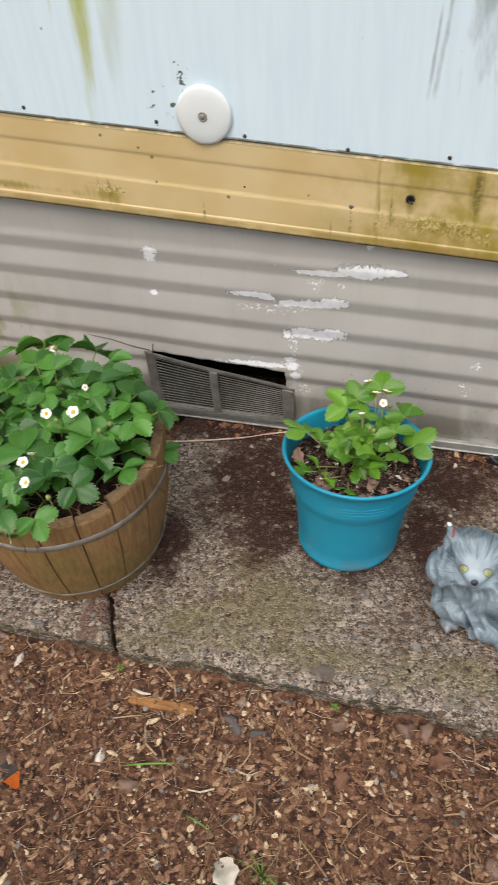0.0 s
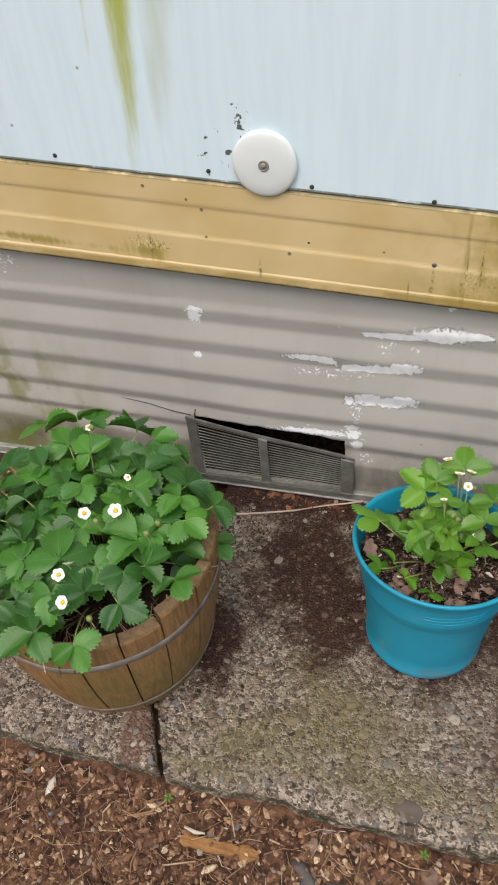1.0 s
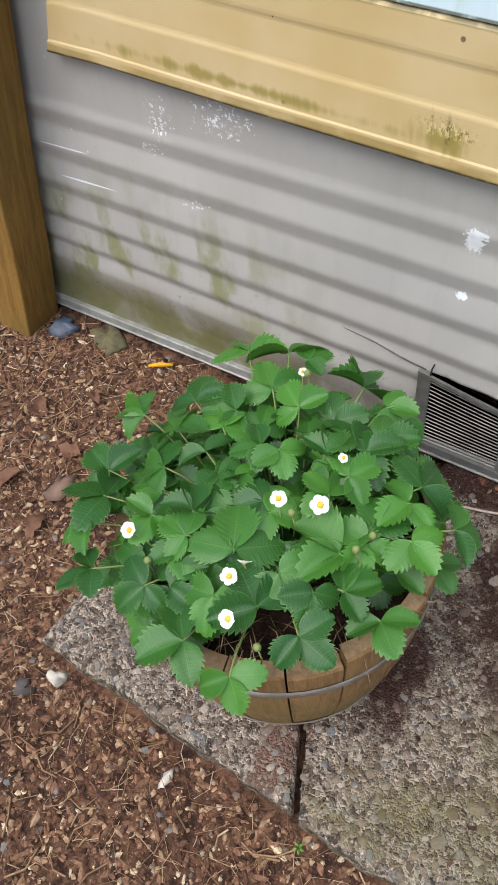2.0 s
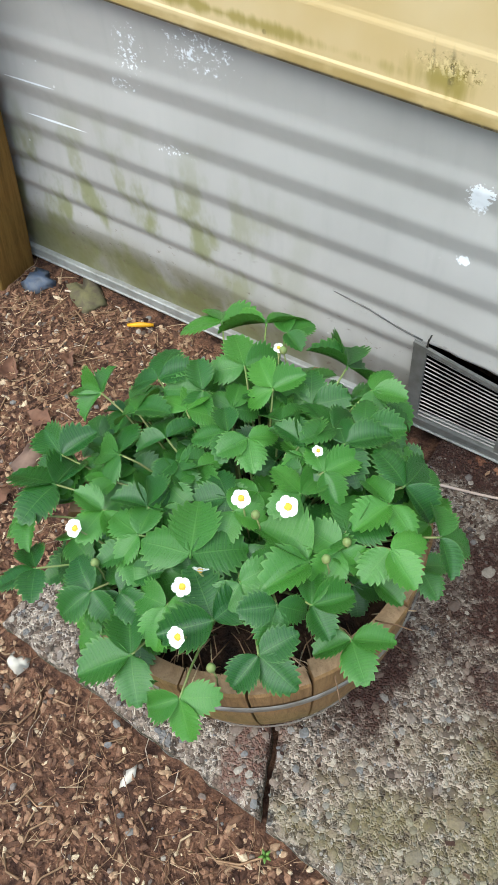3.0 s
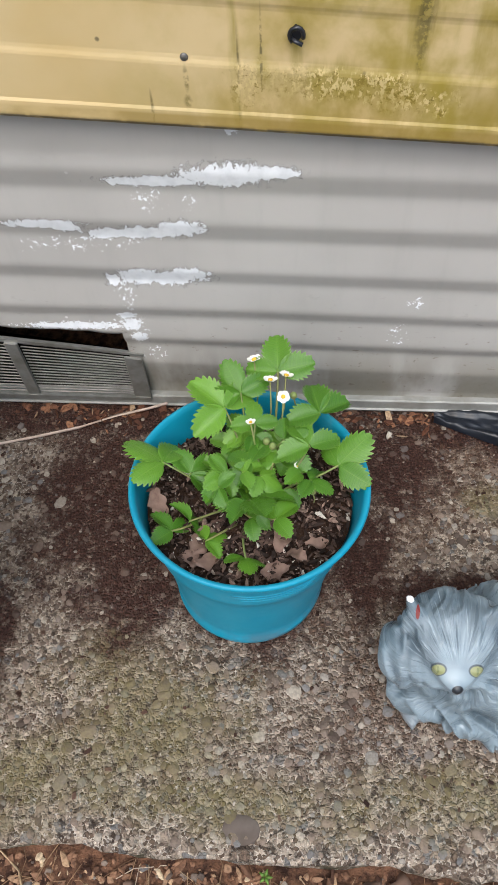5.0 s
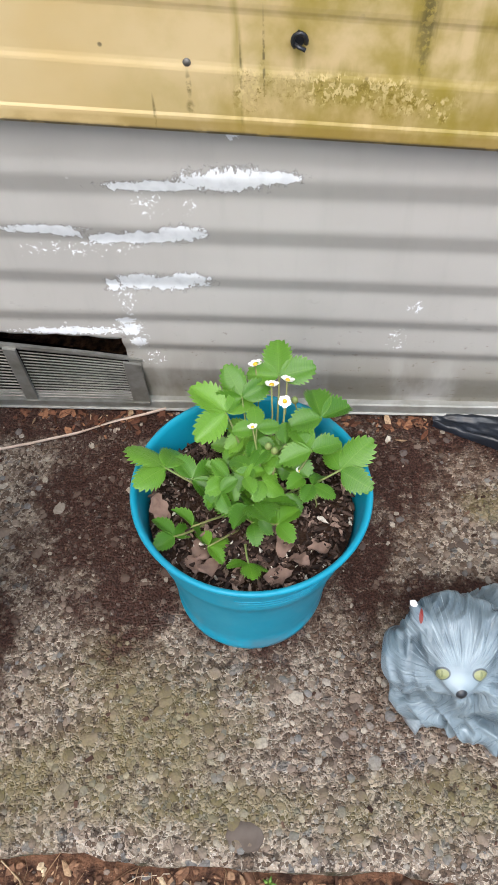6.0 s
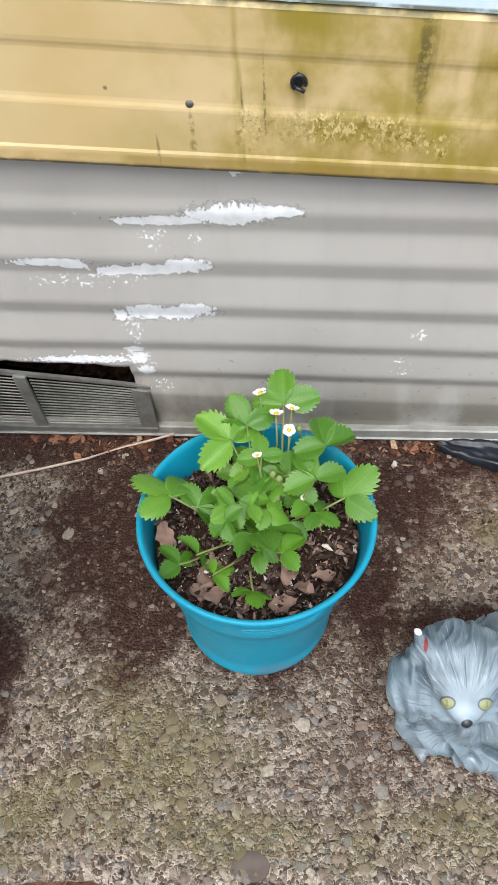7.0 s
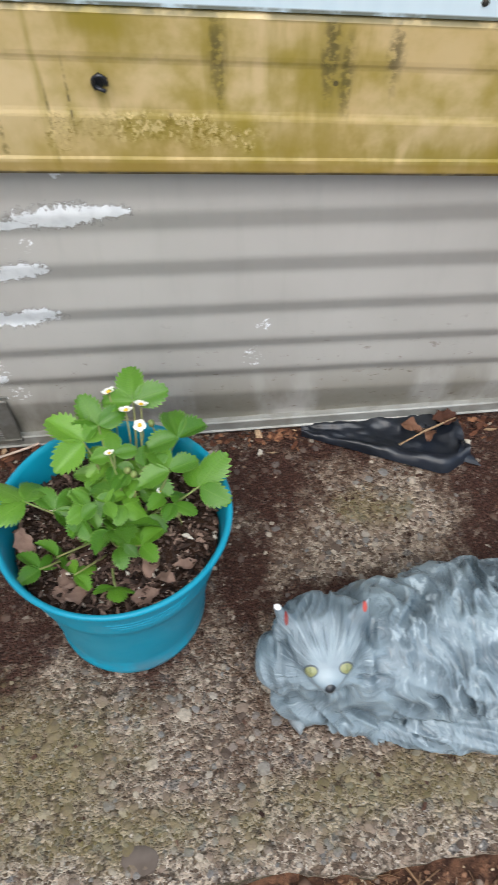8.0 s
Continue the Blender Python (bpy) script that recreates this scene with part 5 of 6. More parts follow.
def pot_plant():
    crown = (0.362, -0.235, 0.172)
    ob = thing("strawberry_plant", "young light-green strawberry plant growing in the turquoise pot", "plant")
    rng = random.Random(33)
    for k, (x, y, z, heading, size) in enumerate(POT_LEAVES):
        add_leaf(ob, LEAVES_LIGHT, k, (x, y, z, heading, size * 1.04), crown, rng, tilt=rng.uniform(-0.85, 0.0))
    for k in range(26):
        a, r = rng.uniform(0, 6.283), rng.uniform(0.0, 0.060)
        add_leaf(ob, LEAVES_LIGHT, k, (crown[0] + r * math.cos(a), crown[1] + 0.01 + r * math.sin(a), rng.uniform(0.186, 0.222), rng.uniform(0, 360), rng.uniform(0.020, 0.031)), crown, rng, tilt=rng.uniform(-0.6, 0.5))
    for k, (at, lean, h, s) in enumerate([
        ((0.361, -0.114, 0.256), 24, 110, 0.80), ((0.380, -0.140, 0.253), 26, 80, 0.80), ((0.397, -0.134, 0.254), 30, 60, 0.80),
        ((0.395, -0.155, 0.246), 44, -90, 0.72), ((0.361, -0.190, 0.244), 20, 100, 0.55), ((0.413, -0.219, 0.205), 30, -80, 0.45),
    ]):
        add_flower(ob, k, at, lean, h, crown, s)
    for at in ((0.378, -0.199, 0.222), (0.406, -0.142, 0.230), (0.385, -0.205, 0.222), (0.43, -0.245, 0.196)):
        add_bud(ob, at)
    for k, (x, y, s, t) in enumerate(((0.310, -0.306, 0.046, 70), (0.323, -0.328, 0.040, 200), (0.262, -0.262, 0.044, 110), (0.400, -0.298, 0.040, 60), (0.414, -0.318, 0.036, 150), (0.436, -0.300, 0.034, 20), (0.350, -0.338, 0.032, 80), (0.392, -0.334, 0.040, 10), (0.302, -0.325, 0.034, 300), (0.391, -0.277, 0.032, 250), (0.375, -0.150, 0.032, 90))):
        z = 0.173 - 0.8 * ((x - POT[0]) * P_LEAN[0] + (y - POT[1] - 0.018) * P_LEAN[1])
        dead_leaf((x, y, z), s * 0.74, t, k + 3, M_DEAD, "curled pale brown dead leaf lying on the potting soil", "dead leaves in the pot", (0.2 * math.sin(k * 2.0), 0.25 * math.cos(k * 1.7)))


pot()
pot_plant()


# ---- cat statue ----
def skin_of(f, lo, step):
    """The smooth skin where the field f changes sign, as vertices and quads."""
    inside = f < 0
    shape = np.array(f.shape) - 1
    total, count = np.zeros((*shape, 3)), np.zeros(shape)
    cube = [(a, b, c) for a in (0, 1) for b in (0, 1) for c in (0, 1)]

    def at(g, o):
        return g[o[0] : o[0] + shape[0], o[1] : o[1] + shape[1], o[2] : o[2] + shape[2]]

    for o in cube:
        for axis in range(3):
            if o[axis] == 0:
                p = tuple(1 if k == axis else v for k, v in enumerate(o))
                fa, fb = at(f, o), at(f, p)
                cross = (fa < 0) != (fb < 0)
                t = np.where(cross, fa / np.where(cross, fa - fb, 1), 0)
                for k in range(3):
                    total[..., k] += cross * (o[k] + (t if k == axis else 0))
                count += cross
    active = count > 0
    index = -np.ones(shape, int)
    index[active] = np.arange(active.sum())
    cell = np.argwhere(active)
    verts = lo + step * (cell + total[active] / count[active][:, None])
    quads = []
    for axis in range(3):
        b, c = [k for k in range(3) if k != axis]
        d = np.diff(inside.astype(int), axis=axis)
        for e in np.argwhere(d != 0):
            if min(e[b], e[c]) < 1 or e[b] >= shape[b] or e[c] >= shape[c]:
                continue
            ring = []
            for ob, oc in ((0, 0), (-1, 0), (-1, -1), (0, -1)):
                q = e.copy()
                q[b] += ob
                q[c] += oc
                ring.append(int(index[tuple(q)]))
            flip = (d[tuple(e)] > 0) != (axis == 1)
            quads.append(ring if flip else ring[::-1])
    return verts, quads


def lumps(x, y, z, seed):
    """Smooth noise, -1 to 1, on a unit lattice."""
    ix, iy, iz = np.floor(x).astype(np.int64), np.floor(y).astype(np.int64), np.floor(z).astype(np.int64)
    fx, fy, fz = x - ix, y - iy, z - iz
    fx, fy, fz = (q * q * (3 - 2 * q) for q in (fx, fy, fz))
    total = 0.0
    for a in (0, 1):
        for b in (0, 1):
            for c in (0, 1):
                h = (ix + a) * 374761393 + (iy + b) * 668265263 + (iz + c) * 2147483647 + seed * 1013904223
                h = (h ^ (h >> 13)) * 1274126177
                h = ((h ^ (h >> 16)) & 0xFFFF) / 32767.5 - 1
                total = total + h * (fx if a else 1 - fx) * (fy if b else 1 - fy) * (fz if c else 1 - fz)
    return total


def locks(x, y, z):
    """The comb of the fur, -1 to 1: radiating from the face, tumbling down the flanks, along the tail."""
    u, v = x + 0.121, (y + 0.038) * 0.66 + (z - 0.170) * 0.75
    r, a = np.hypot(u, v), np.arctan2(v, u)
    ruff = np.clip((0.135 - z) / 0.05, 0, 1)
    b = a + 0.35 * np.sin(r * 70 + a * 3) * ruff
    brow = np.clip((z - 0.150) / 0.02, 0, 1)
    rays = (0.9 - 2.9 * np.abs(lumps(b * 5.6, r * 22, y * 10, 1))) * (1 - 0.9 * brow) + 0.35 * lumps(b * 12, r * 26, z * 10, 2)
    wx = x + 0.020 * lumps(x * 22, y * 22, z * 22, 3) + 0.25 * (z - 0.08)
    wz = z + 0.010 * lumps(x * 24, y * 24, z * 24, 4)
    flank = 1.0 - 3.0 * np.abs(lumps(wx * 80, y * 34, wz * 20, 5))
    flank = 1.0 * flank + 0.7 * lumps(wx * 48, y * 40, wz * 30, 6)
    sweep = 0.8 - 2.4 * np.abs(lumps(x * 18, y * 95 + x * 30, z * 95 + x * 26, 7))
    head = np.exp(-((u / 0.072) ** 2 + ((y + 0.01) / 0.075) ** 2 + ((z - 0.130) / 0.075) ** 2))
    tail = 1 / (1 + np.exp((y + 0.052) * 300)) / (1 + np.exp((z - 0.055) * 200)) * (x > -0.06)
    body = flank * (1 - tail) + 1.1 * sweep * tail
    bare = np.exp(-((u / 0.036) ** 2 + ((y + 0.032) / 0.024) ** 2 + ((z - 0.172) / 0.020) ** 2))
    ears = sum(np.exp(-(((x + 0.121 - e) / 0.020) ** 2 + ((y - 0.022) / 0.022) ** 2 + ((z - 0.202) / 0.022) ** 2)) for e in (-0.044, 0.044))
    return (head * rays * np.clip(r / 0.03, 0, 1) + (1 - head) * body) * (1 - bare) * (1 - np.clip(ears, 0, 1))


def statue():
    """A lying cat as one plain shape: rounded masses melted together and combed."""
    lo, step = np.array([-0.215, -0.125, -0.004]), 0.0025
    n = (175, 99, 94)
    gx, gy, gz = (lo[k] + step * np.arange(n[k]) for k in range(3))
    x, y, z = np.meshgrid(gx, gy, gz, indexing="ij")
    f = np.full(x.shape, 1.0)

    def blob(cx, cy, cz, a, b, c, k=0.012, lean=0.0):
        nonlocal f
        px, py, pz = x - cx, y - cy, z - cz
        if lean:
            px, pz = px * math.cos(lean) - pz * math.sin(lean), px * math.sin(lean) + pz * math.cos(lean)
        k0 = np.sqrt((px / a) ** 2 + (py / b) ** 2 + (pz / c) ** 2) + 1e-9
        k1 = np.sqrt((px / a**2) ** 2 + (py / b**2) ** 2 + (pz / c**2) ** 2) + 1e-9
        d = k0 * (k0 - 1) / k1
        h = np.clip(0.5 + 0.5 * (f - d) / k, 0, 1)
        f = f * (1 - h) + d * h - k * h * (1 - h)

    blob(-0.118, 0.004, 0.080, 0.060, 0.054, 0.080)
    blob(-0.040, 0.012, 0.078, 0.105, 0.078, 0.084, 0.02)
    blob(0.065, 0.015, 0.076, 0.140, 0.092, 0.086, 0.02)
    blob(0.140, 0.012, 0.066, 0.078, 0.088, 0.074, 0.02)
    blob(-0.121, 0.002, 0.150, 0.054, 0.050, 0.040, 0.006)
    blob(-0.168, -0.008, 0.128, 0.026, 0.034, 0.034, 0.012)
    blob(-0.078, -0.012, 0.128, 0.024, 0.034, 0.032, 0.012)
    blob(-0.078, -0.040, 0.032, 0.040, 0.034, 0.032, 0.012)
    blob(-0.121, 0.014, 0.178, 0.050, 0.036, 0.021, 0.010)
    blob(-0.1215, -0.032, 0.160, 0.021, 0.021, 0.012, 0.008)
    blob(-0.1215, -0.047, 0.166, 0.0064, 0.0070, 0.0056, 0.004)
    blob(-0.121, -0.022, 0.052, 0.058, 0.042, 0.040, 0.012)
    blob(-0.138, -0.044, 0.010, 0.016, 0.018, 0.012, 0.006)
    blob(-0.104, -0.047, 0.010, 0.016, 0.018, 0.012, 0.006)
    for t in np.linspace(0, 1, 9):
        blob(-0.045 + 0.23 * t, -0.060 - 0.026 * math.sin(t * 2.4), 0.020 + 0.014 * t, 0.034, 0.024, 0.021 + 0.010 * t, 0.006)
    for s in (-1, 1):
        for t in np.linspace(0, 1, 7):
            r = 0.0125 - 0.0100 * t
            blob(-0.121 + s * (0.034 + 0.015 * t), 0.014 + 0.014 * t, 0.178 + 0.034 * t, r, 0.8 * r, r, 0.006)
        blob(-0.1215 + s * 0.0185, -0.031, 0.1745, 0.0072, 0.0050, 0.0040, 0.002)
    # furrows from the ears to the mouth part the face from the ruff
    for s in (-1, 1):
        p, q = np.array((-0.121 + s * 0.050, 0.010, 0.190)), np.array((-0.121 + s * 0.016, -0.050, 0.156))
        d = q - p
        t = np.clip(((x - p[0]) * d[0] + (y - p[1]) * d[1] + (z - p[2]) * d[2]) / d.dot(d), 0, 1)
        t = np.clip(t, 0.15, 1)
        away = np.sqrt((x - p[0] - t * d[0] - s * 0.008 * np.sin(t * 3.14)) ** 2 + (y - p[1] - t * d[1]) ** 2 + (z - p[2] - t * d[2]) ** 2)
        f = f + 0.0135 * np.exp(-((away / 0.0064) ** 2))
    f = f - 0.0050 * locks(x, y, z)
    f = np.maximum(f, 0.0008 - z)
    verts, quads = skin_of(f, lo, step)
    me = bpy.data.meshes.new("cat_statue")
    me.from_pydata(verts.tolist(), [], quads)
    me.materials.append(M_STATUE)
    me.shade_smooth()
    # comb height for each vertex, read by the painted groove shade
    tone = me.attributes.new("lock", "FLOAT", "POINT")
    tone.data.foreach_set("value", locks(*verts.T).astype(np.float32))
    ob = new("cat_statue", me)
    ob.matrix_basis = pose(0.70, -0.385, 0) @ Matrix.Diagonal((1, 1, 0.85, 1))
    tagged(ob, "grey glazed concrete garden statue of a lying cat", "statue")


STATUE_PAINT = [
    (-0.141, -0.0335, 0.176, (0.0096, 0.0066, 0.014), (0.06, 0.075, 0.085)),
    (-0.102, -0.0335, 0.176, (0.0096, 0.0066, 0.014), (0.06, 0.075, 0.085)),
    (-0.141, -0.0340, 0.176, (0.0078, 0.0050, 0.013), (0.26, 0.275, 0.125)),
    (-0.102, -0.0340, 0.176, (0.0078, 0.0050, 0.013), (0.26, 0.275, 0.125)),
    (-0.1410, -0.0340, 0.178, (0.0013, 0.0034, 0.010), (0.17, 0.19, 0.08)),
    (-0.1020, -0.0340, 0.178, (0.0013, 0.0034, 0.010), (0.17, 0.19, 0.08)),
    (-0.1215, -0.057, 0.1540, (0.0170, 0.012, 0.0020), (0.07, 0.085, 0.10)),
    (-0.1215, -0.052, 0.1675, (0.0064, 0.0066, 0.0066), (0.018, 0.021, 0.026)),
    (-0.1685, 0.0275, 0.2150, (0.0070, 0.010, 0.0034), (0.82, 0.81, 0.79)),
    (-0.1610, 0.018, 0.2010, (0.0024, 0.0085, 0.0100), (0.20, 0.028, 0.022)),
    (-0.0765, 0.020, 0.2080, (0.0026, 0.008, 0.0075), (0.42, 0.055, 0.04)),
    (-0.138, -0.056, 0.004, (0.014, 0.014, 0.008), (0.22, 0.13, 0.08)),
    (-0.104, -0.060, 0.004, (0.014, 0.014, 0.008), (0.22, 0.13, 0.08)),
]
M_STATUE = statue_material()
statue()


# ---- black plastic, cord and litter ----
def plastic_sheet():
    ob = thing("plastic_bag", "crumpled black plastic bag half tucked under the skirting", "bag", (0.735, -0.055, 0))
    bm = bmesh.new()
    grid = []
    nx, ny = 40, 16
    for j in range(ny + 1):
        v = j / ny
        row = []
        for i in range(nx + 1):
            u = i / nx
            x = -0.125 + 0.245 * u
            reach = 0.018 + 0.085 * min(1.0, u * 1.25) * (1 - 0.25 * max(0, u - 0.85) / 0.15)
            y = 0.052 - reach * v
            fold = 0.007 * noise.noise((u * 7, v * 4, 2)) + 0.004 * noise.noise((u * 19, v * 9, 5))
            lip = 0.010 * math.exp(-(((v - 0.86) / 0.12) ** 2)) * (0.5 + 0.5 * u)
            z = 0.010 + max(-0.004, fold) + lip
            if j == ny:
                z = 0.003
            row.append(bm.verts.new((x, y, max(0.003, z))))
        grid.append(row)
    for a, b in zip(grid, grid[1:]):
        for k in range(nx):
            bm.faces.new((a[k], a[k + 1], b[k + 1], b[k]))
    part("sheet", bm, M_BAG, ob)
    flap = bmesh.new()
    prev = None
    for i in range(13):
        u = i / 12
        a = flap.verts.new((0.098 + 0.014 * u, -0.03 + 0.058 * u * 0.4, 0.006 + 0.030 * math.sin(u * 3.1)))
        b = flap.verts.new((0.135 - 0.03 * u, -0.045 + 0.07 * u, 0.004))
        if prev:
            flap.faces.new((prev[0], prev[1], b, a))
        prev = (a, b)
    part("flap", flap, M_BAG, ob)
    dead_leaf((0.775, -0.035, 0.018), 0.032, 160, 31, M_DEAD_RED, "brown fallen leaf lying on the black bag", "fallen leaves", (0.2, 0.1))
    dead_leaf((0.800, -0.050, 0.016), 0.026, 70, 32, M_DEAD_RED, "brown fallen leaf lying on the black bag", "fallen leaves", (-0.2, 0.2))
    dead_leaf((0.830, -0.020, 0.014), 0.042, 20, 33, M_BOARD, "large dark brown fallen leaf by the skirting", "fallen leaves", (0.1, -0.1))
    dead_leaf((0.590, -0.020, 0.002), 0.014, 10, 34, M_DEAD_RED, "rust-brown fallen leaf by the skirting", "fallen leaves", (0.1, -0.1))
    single("stick", tube([(0.75, -0.062, 0.022), (0.79, -0.045, 0.026), (0.845, -0.022, 0.024)], [0.0018, 0.0018, 0.0012], 7), M_STRAW, "thin pale stick resting on the black bag", "stick")


def cord():
    pts = [(-0.24, -0.12, 0.004), (-0.12, -0.098, 0.004), (-0.04, -0.082, 0.004), (0.02, -0.066, 0.004), (0.085, -0.047, 0.004), (0.14, -0.024, 0.006), (0.185, -0.014, 0.010), (0.215, -0.004, 0.012)]
    single("cord", tube(pts, 0.0021, 8), M_CORD, "thin pale cord lying from barrel to skirting", "cord")


def litter():
    rng = random.Random(77)

    def rock(x, y, z, sx, sy, sz, material, label, group, turn=0.0, rough=0.6):
        single("stone", stone(rng, sx, sy, sz, rough), material, label, "stone", group, at=(x, y, z), turn=turn)

    z = lambda x, y: soil_height(x, y)  # noqa: E731
    # a splintered strip of wood
    bm = bmesh.new()
    grid = []
    for i in range(15):
        u = i / 14
        grid.append([bm.verts.new((-0.058 + 0.116 * u, s * (0.0085 + 0.006 * noise.noise((u * 9, s * 3.0, 4))) * (0.4 if i in (0, 14) else 1), q + 0.0015 * math.sin(u * 17 + s))) for s, q in ((-1, 0.0), (1, 0.0), (1, 0.007), (-1, 0.008))])
    for a, b in zip(grid, grid[1:]):
        for j in range(4):
            bm.faces.new((a[j], a[(j + 1) % 4], b[(j + 1) % 4], b[j]))
    bm.faces.new(grid[0][::-1]), bm.faces.new(grid[-1])
    bmesh.ops.recalc_face_normals(bm, faces=bm.faces)
    single("wood_splinter", bm, M_SPLINT, "broken orange-brown strip of wood on the soil", "wood", at=(0.108, -0.662, z(0.108, -0.662) - 0.001), turn=3, smooth=False)
    single("wood_sliver", tube([(0.052, -0.648, z(0.052, -0.648) + 0.009), (0.070, -0.652, z(0.07, -0.652) + 0.010), (0.084, -0.650, z(0.084, -0.65) + 0.008)], [0.0022, 0.0030, 0.0012], 6), M_CHALK, "pale torn sliver beside the broken strip of wood", "wood")
    for x, y, sx, sy, sz, m, label in (
        (0.238, -0.668, 0.020, 0.011, 0.006, M_SLATE, "flat dark slate fragment on the soil"),
        (0.275, -0.672, 0.018, 0.006, 0.005, M_SLATE, "flat dark slate fragment on the soil"),
        (-0.428, -0.655, 0.022, 0.014, 0.005, M_SLATE, "flat dark slate fragment on the soil"),
        (-0.399, -0.618, 0.014, 0.011, 0.005, M_CHALK, "pale flat stone by the slab corner"),
        (-0.172, -0.640, 0.012, 0.006, 0.004, M_CHALK, "small whitish chip on the soil"),
        (0.400, -0.560 - 0.07, 0.012, 0.010, 0.007, M_TAN, "rounded tan pebble on the soil"),
        (0.505, -0.612, 0.014, 0.012, 0.010, M_TAN, "rounded tan stone against the slab"),
        (0.538, -0.612, 0.013, 0.011, 0.011, M_TAN, "squarish red-brown stone against the slab"),
        (0.098, -0.795, 0.015, 0.012, 0.010, M_TAN, "brown stone lying in a soil hollow"),
        (0.395, -0.878, 0.013, 0.010, 0.006, M_CHALK, "cream pebble on the soil"),
        (0.04, -0.765, 0.012, 0.006, 0.004, M_CHALK, "small whitish chip on the soil"),
        (-0.62, -0.355, 0.030, 0.020, 0.012, M_TAN, "flat brown stone on the soil"),
        (-0.80, -0.030, 0.060, 0.022, 0.014, M_MOSSY, "mossy stone under the skirting foot"),
        (0.645, -0.785, 0.016, 0.012, 0.005, M_TAN, "flat tan flake on the soil"),
        (0.24, -0.625, 0.010, 0.009, 0.006, M_TAN, "rounded tan pebble on the soil"),
    ):
        rock(x, y, z(x, y) + sz * 0.1, sx, sy, sz, m, label, "stones on the soil", rng.uniform(0, 180))
    rock(0.545, -0.045, 0.003, 0.0042, 0.0042, 0.004, M_CHALK, "small round white pebble on the slab", "pebbles on the slab")
    rock(0.86, -0.055, 0.003, 0.006, 0.005, 0.004, M_CHALK, "small round white pebble on the slab", "pebbles on the slab")
    rock(0.362, -0.562, -0.001, 0.024, 0.016, 0.003, M_COBBLE, "smooth brown cobble set in the slab", "pebbles on the slab", rough=0.08)
    scrap = thing("plastic_scrap", "folded plastic scrap with tan, slate-blue and bright orange parts", "plastic scrap", (-0.092, -0.822, z(-0.092, -0.822) + 0.003), turn=-38)
    for name, material, x0, x1, w0, w1 in (("tan_end", M_TAN, -0.042, -0.020, 0.008, 0.013), ("middle", M_SLATE, -0.020, 0.008, 0.013, 0.013), ("orange_tip", M_ORANGE, 0.008, 0.032, 0.014, 0.003)):
        flat = bmesh.new()
        low = [flat.verts.new((x, y, 0.002 * math.sin(x * 90))) for x, y in ((x0, -w0), (x1, -w1), (x1, w1), (x0, w0))]
        flat.faces.new(low)
        bmesh.ops.solidify(flat, geom=flat.faces, thickness=0.003)
        part(name, flat, material, scrap, smooth=False)
    pts = [(-0.669, -0.056, z(-0.669, -0.056) + 0.004), (-0.647, -0.047, z(-0.647, -0.047) + 0.006), (-0.625, -0.033, z(-0.625, -0.033) + 0.004)]
    single("peel_strip", tube(pts, [0.003, 0.0055, 0.003], 7), M_AMBER, "yellow-orange strip of peel on the soil", "peel")
    single("plastic_scrap", stone(rng, 0.028, 0.022, 0.012, 0.9), M_SCRAP, "crumpled dark blue-grey scrap beside the post", "plastic scrap", at=(-0.905, -0.045, 0.002))
    dead_leaf((0.285, -0.885, z(0.285, -0.885)), 0.055, 130, 51, M_CHALK, "papery whitish dead leaf on the soil", "leaves on the soil", (0.2, 0.2))
    for k, (x, y, s) in enumerate(((-0.66, -0.30, 0.05), (-0.72, -0.40, 0.05), (-0.60, -0.45, 0.045), (-0.70, -0.18, 0.04), (0.56, -0.66, 0.035), (0.42, -0.72, 0.03), (-0.78, -0.25, 0.05))):
        dead_leaf((x, y, z(x, y)), s, 50 * k, 60 + k, M_DEAD_RED, "brown leaf scrap lying on the soil", "leaves on the soil", (0.1, 0.1))
    # grass blades
    tuft = thing("grass_tuft", "small tuft of green grass in the soil", "grass", (0.335, -0.868, z(0.335, -0.868)))
    for k in range(9):
        a = rng.uniform(0, 6.283)
        l = rng.uniform(0.025, 0.055)
        p = [Vector((0, 0, 0)), Vector((math.cos(a) * l * 0.3, math.sin(a) * l * 0.3, l * 0.55)), Vector((math.cos(a) * l * 0.8, math.sin(a) * l * 0.8, l * 0.7))]
        part("blade", tube(p, [0.0016, 0.0013, 0.0003], 4), M_GRASS, tuft)
    for x0, y0, x1, y1 in ((0.078, -0.772, 0.180, -0.745), (0.20, -0.815, 0.25, -0.83)):
        pts = [(x0 + (x1 - x0) * s, y0 + (y1 - y0) * s, z(x0, y0) + 0.004 + 0.006 * math.sin(s * 3.1)) for s in (0, 0.25, 0.5, 0.75, 1)]
        single("fallen_grass", tube(pts, [0.0006, 0.0017, 0.0019, 0.0015, 0.0004], 5), M_GRASS, "fallen green blade of grass on the soil", "grass", "loose grass blades")
    for x, y in ((0.39, -0.605), (0.015, -0.615)):
        w = thing("weed", "tiny green weed at the slab edge", "weed", (x, y, z(x, y)), "weeds")
        for k in range(5):
            a = k * 1.3
            l = 0.008
            part("blade", tube([(0, 0, 0), (math.cos(a) * l * 0.5, math.sin(a) * l * 0.5, l), (math.cos(a) * l, math.sin(a) * l, l)], [0.001, 0.0022, 0.0005], 5), M_GRASS, w)


plastic_sheet()
cord()
litter()


# ---- loose ground cover ----
def on_soil(rng):
    while True:
        x, y = rng.uniform(-1.1, 1.05), rng.uniform(-1.15, -0.02)
        if y < -0.598 or x < -0.448:
            return x, y


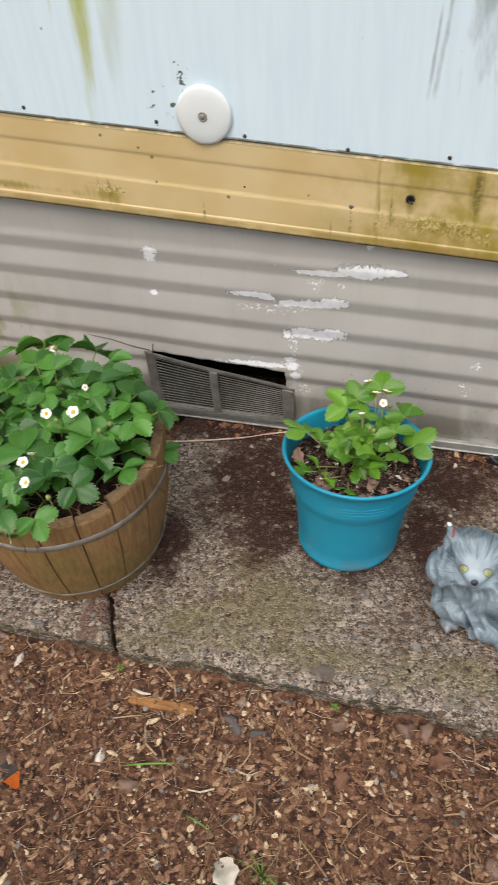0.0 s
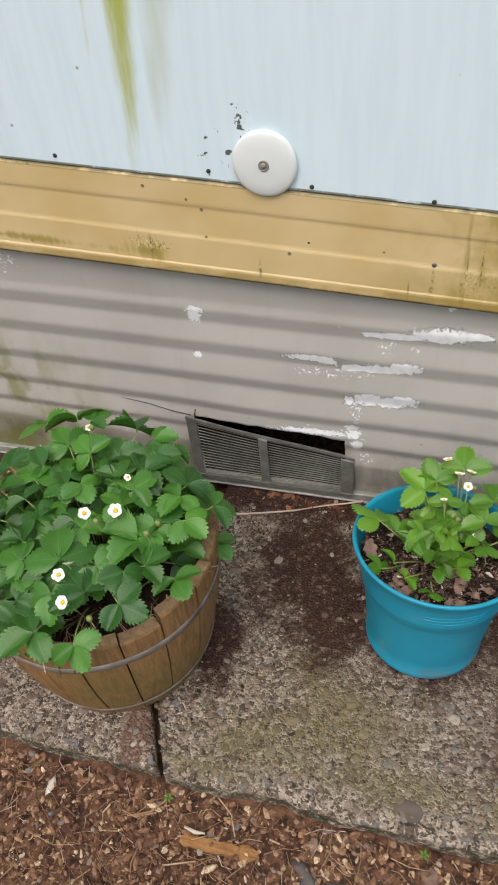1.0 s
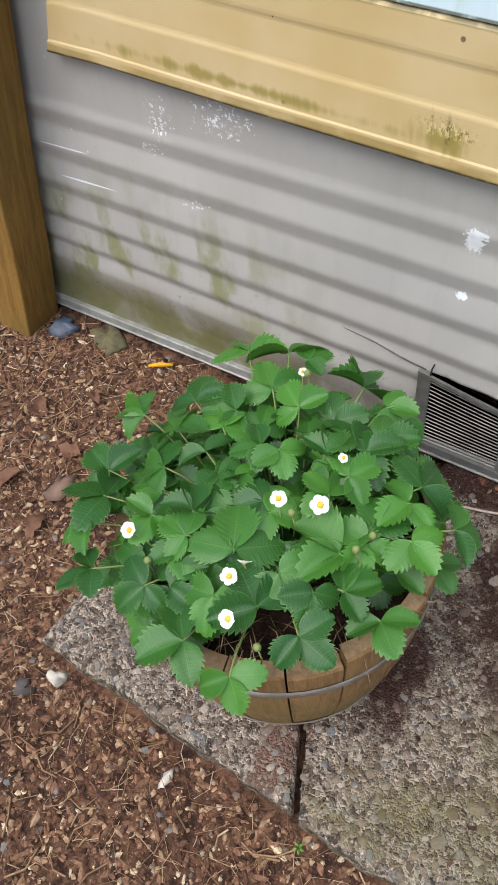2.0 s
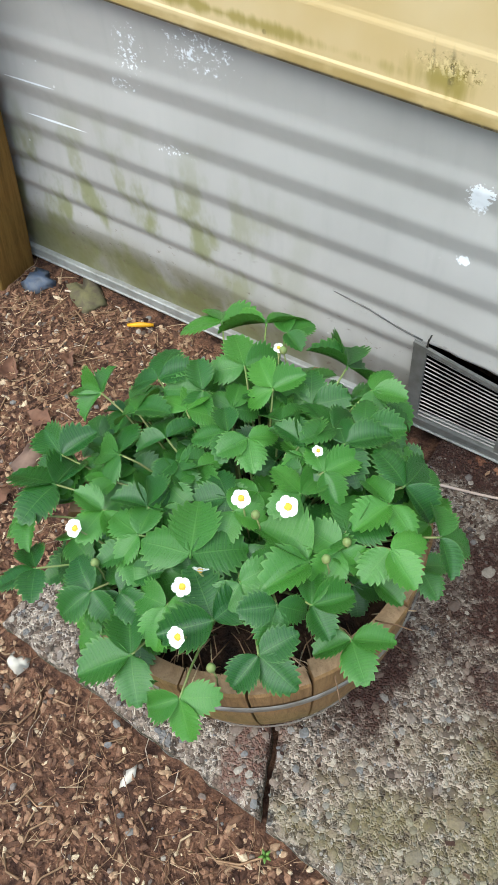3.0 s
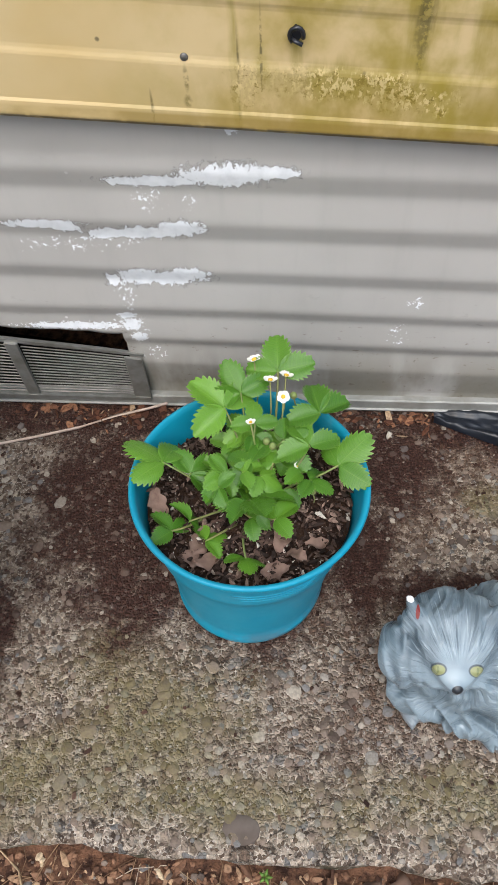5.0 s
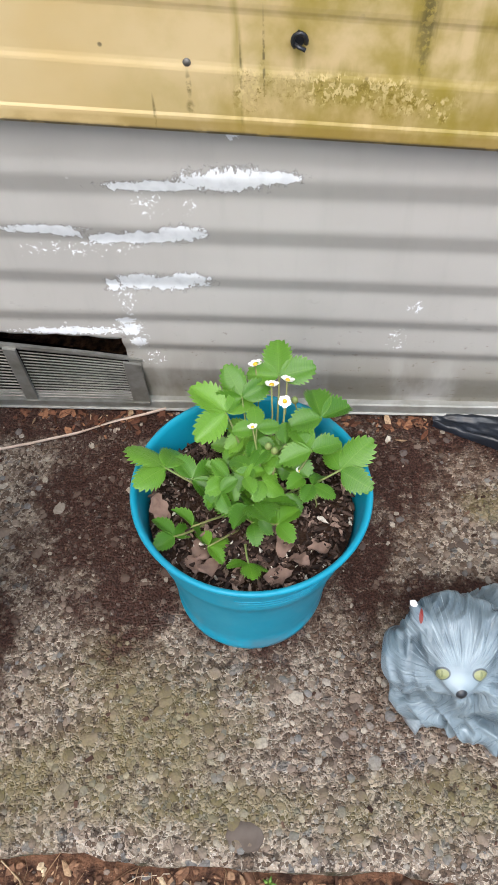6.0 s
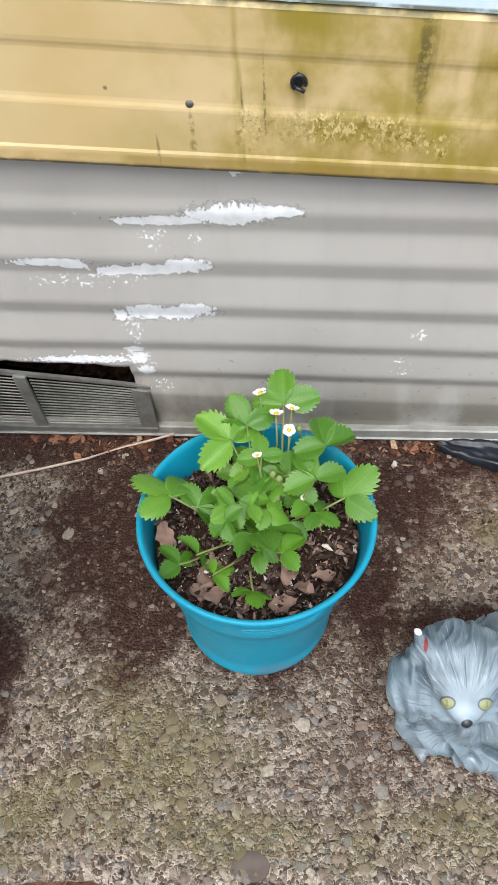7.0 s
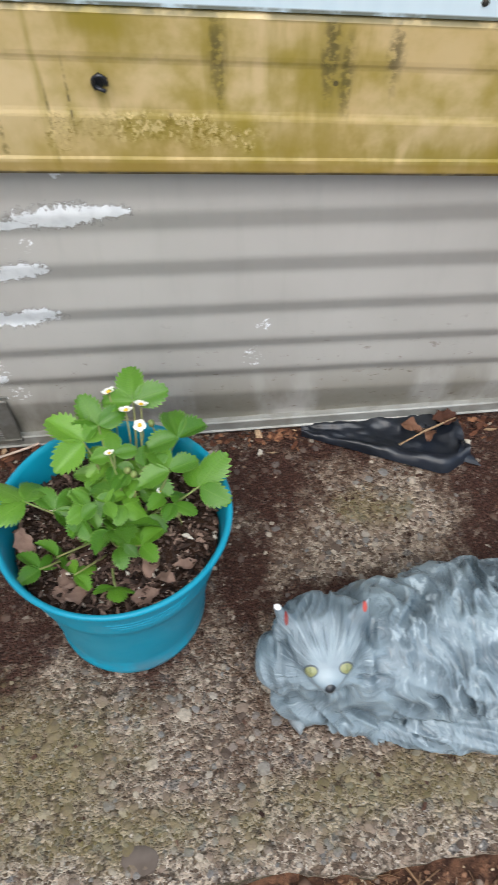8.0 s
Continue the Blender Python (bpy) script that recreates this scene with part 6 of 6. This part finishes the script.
def cover():
    rng = random.Random(11)
    spots = []
    for k in range(46000):
        x, y = on_soil(rng)
        s = 0.0011 + 0.0046 * rng.random() ** 2.9
        long = rng.choice((1.0, 1.0, 1.3, 1.6, 2.4))
        spots.append(((x, y, soil_height(x, y) + s * 0.25), turned(rng, 0.45), (s * long, s, s * rng.uniform(0.25, 0.7))))
    scatter("bark_chips", base_piece(1, "crumb"), spots, M_CHIPS, "loose bark chips and crumbs of soil", "bark chips")
    spots = []
    for k in range(2000):
        x, y = on_soil(rng)
        s = 0.0014 + 0.004 * rng.random() ** 2
        spots.append(((x, y, soil_height(x, y) + s * 0.3), turned(rng, 0.4), (s * rng.uniform(1, 1.5), s, s * 0.7)))
    scatter("gravel", base_piece(2, "pebble"), spots, M_PEBBLE, "small mixed gravel in the soil", "gravel")
    # needles and thin twigs
    bm = bmesh.new()
    for k in range(5200):
        x, y = on_soil(rng)
        a, l = rng.uniform(0, 6.283), 0.006 + 0.026 * rng.random() ** 1.6
        b = a + rng.uniform(-0.9, 0.9)
        h = rng.uniform(0.002, 0.006)
        p = Vector((x, y, 0))
        q, r = p + Vector((math.cos(a), math.sin(a), 0)) * l, p + Vector((math.cos(a), math.sin(a), 0)) * l + Vector((math.cos(b), math.sin(b), 0)) * l
        pts = [Vector((w.x, w.y, soil_height(w.x, w.y) + h)) for w in (p, q, r)]
        w = rng.uniform(0.0003, 0.0007) if k % 14 else rng.uniform(0.0013, 0.002)
        d = Vector((-math.sin(a), math.cos(a), 0)) * w
        up = Vector((0, 0, w * 1.6))
        ring = [(bm.verts.new(c - d), bm.verts.new(c + d), bm.verts.new(c + up)) for c in pts]
        for f, g in zip(ring, ring[1:]):
            for j in range(3):
                bm.faces.new((f[j], f[(j + 1) % 3], g[(j + 1) % 3], g[j]))
    single("needles", bm, M_STRAW, "dry needles and thin twigs strewn over the soil", "needles", kind="stuff")
    # aggregate standing proud of the slab
    spots = []
    for k in range(9000):
        x, y = rng.uniform(-0.43, 1.15), rng.uniform(-0.583, 0.03)
        if x < crack_x(y) and (y > -0.28 or x > crack_x(y) - 0.014):
            continue
        dirty = any(((x - a) / c) ** 2 + ((y - b) / d) ** 2 < 0.8 for a, b, c, d in SOIL_SPOTS)
        if dirty and k % 3:
            continue
        s = 0.0014 + 0.0040 * rng.random() ** 2.4
        spots.append(((x, y, 0.0012 * noise.noise((x * 12, y * 12, 8)) + s * 0.02), turned(rng, 0.15), (s * rng.uniform(1, 1.6), s, s * 0.34)))
    scatter("aggregate", base_piece(6, "pebble"), spots, M_PEBBLE, "rounded aggregate pebbles exposed in the slab", "aggregate")
    # leaf litter drifted against the foot of the wall
    spots = []
    for k in range(520):
        x, y = rng.uniform(-0.02, 1.1), -0.006 - abs(rng.gauss(0, 0.020))
        s = 0.0018 + 0.0050 * rng.random() ** 2.2
        spots.append(((x, y, 0.001 + s * 0.25), turned(rng, 0.5), (s * rng.uniform(1, 2.6), s, s * 0.28)))
    scatter("leaf_litter", base_piece(4, "crumb"), spots, M_LITTER, "rust-brown leaf crumbs and needles along the wall foot", "leaf litter")
    # larger cobbles lying flush in the slab
    spots = []
    for k in range(420):
        x, y = rng.uniform(-0.42, 1.15), rng.uniform(-0.575, 0.0)
        if x < crack_x(y) + 0.012 and (y > -0.29 or x > crack_x(y) - 0.026):
            continue
        if any(((x - a) / c) ** 2 + ((y - b) / d) ** 2 < 0.9 for a, b, c, d in SOIL_SPOTS) and k % 12:
            continue
        s = rng.uniform(0.0036, 0.0078)
        spots.append(((x, y, 0.0012 * noise.noise((x * 12, y * 12, 8)) - 0.0004), turned(rng, 0.05), (s * rng.uniform(1, 1.5), s, 0.0022)))
    scatter("cobbles", base_piece(9, "cobble"), spots, M_PEBBLE, "larger rounded stones weathered flush in the slab", "cobbles")
    # crumbs of soil drifted over the slab near the wall
    spots = []
    for k in range(1900):
        x = rng.uniform(-0.05, 1.1)
        y = -abs(rng.gauss(0, 0.10)) if k % 3 else rng.uniform(-0.56, -0.05)
        if y < -0.57:
            continue
        s = 0.0008 + 0.0018 * rng.random() ** 2.5
        spots.append(((x, y, s * 0.4), turned(rng, 0.5), (s * rng.uniform(1, 2.4), s, s * 0.6)))
    scatter("soil_crumbs", base_piece(1, "chip"), spots, M_CRUMBS, "crumbs of soil and bark on the slab", "soil crumbs")


cover()
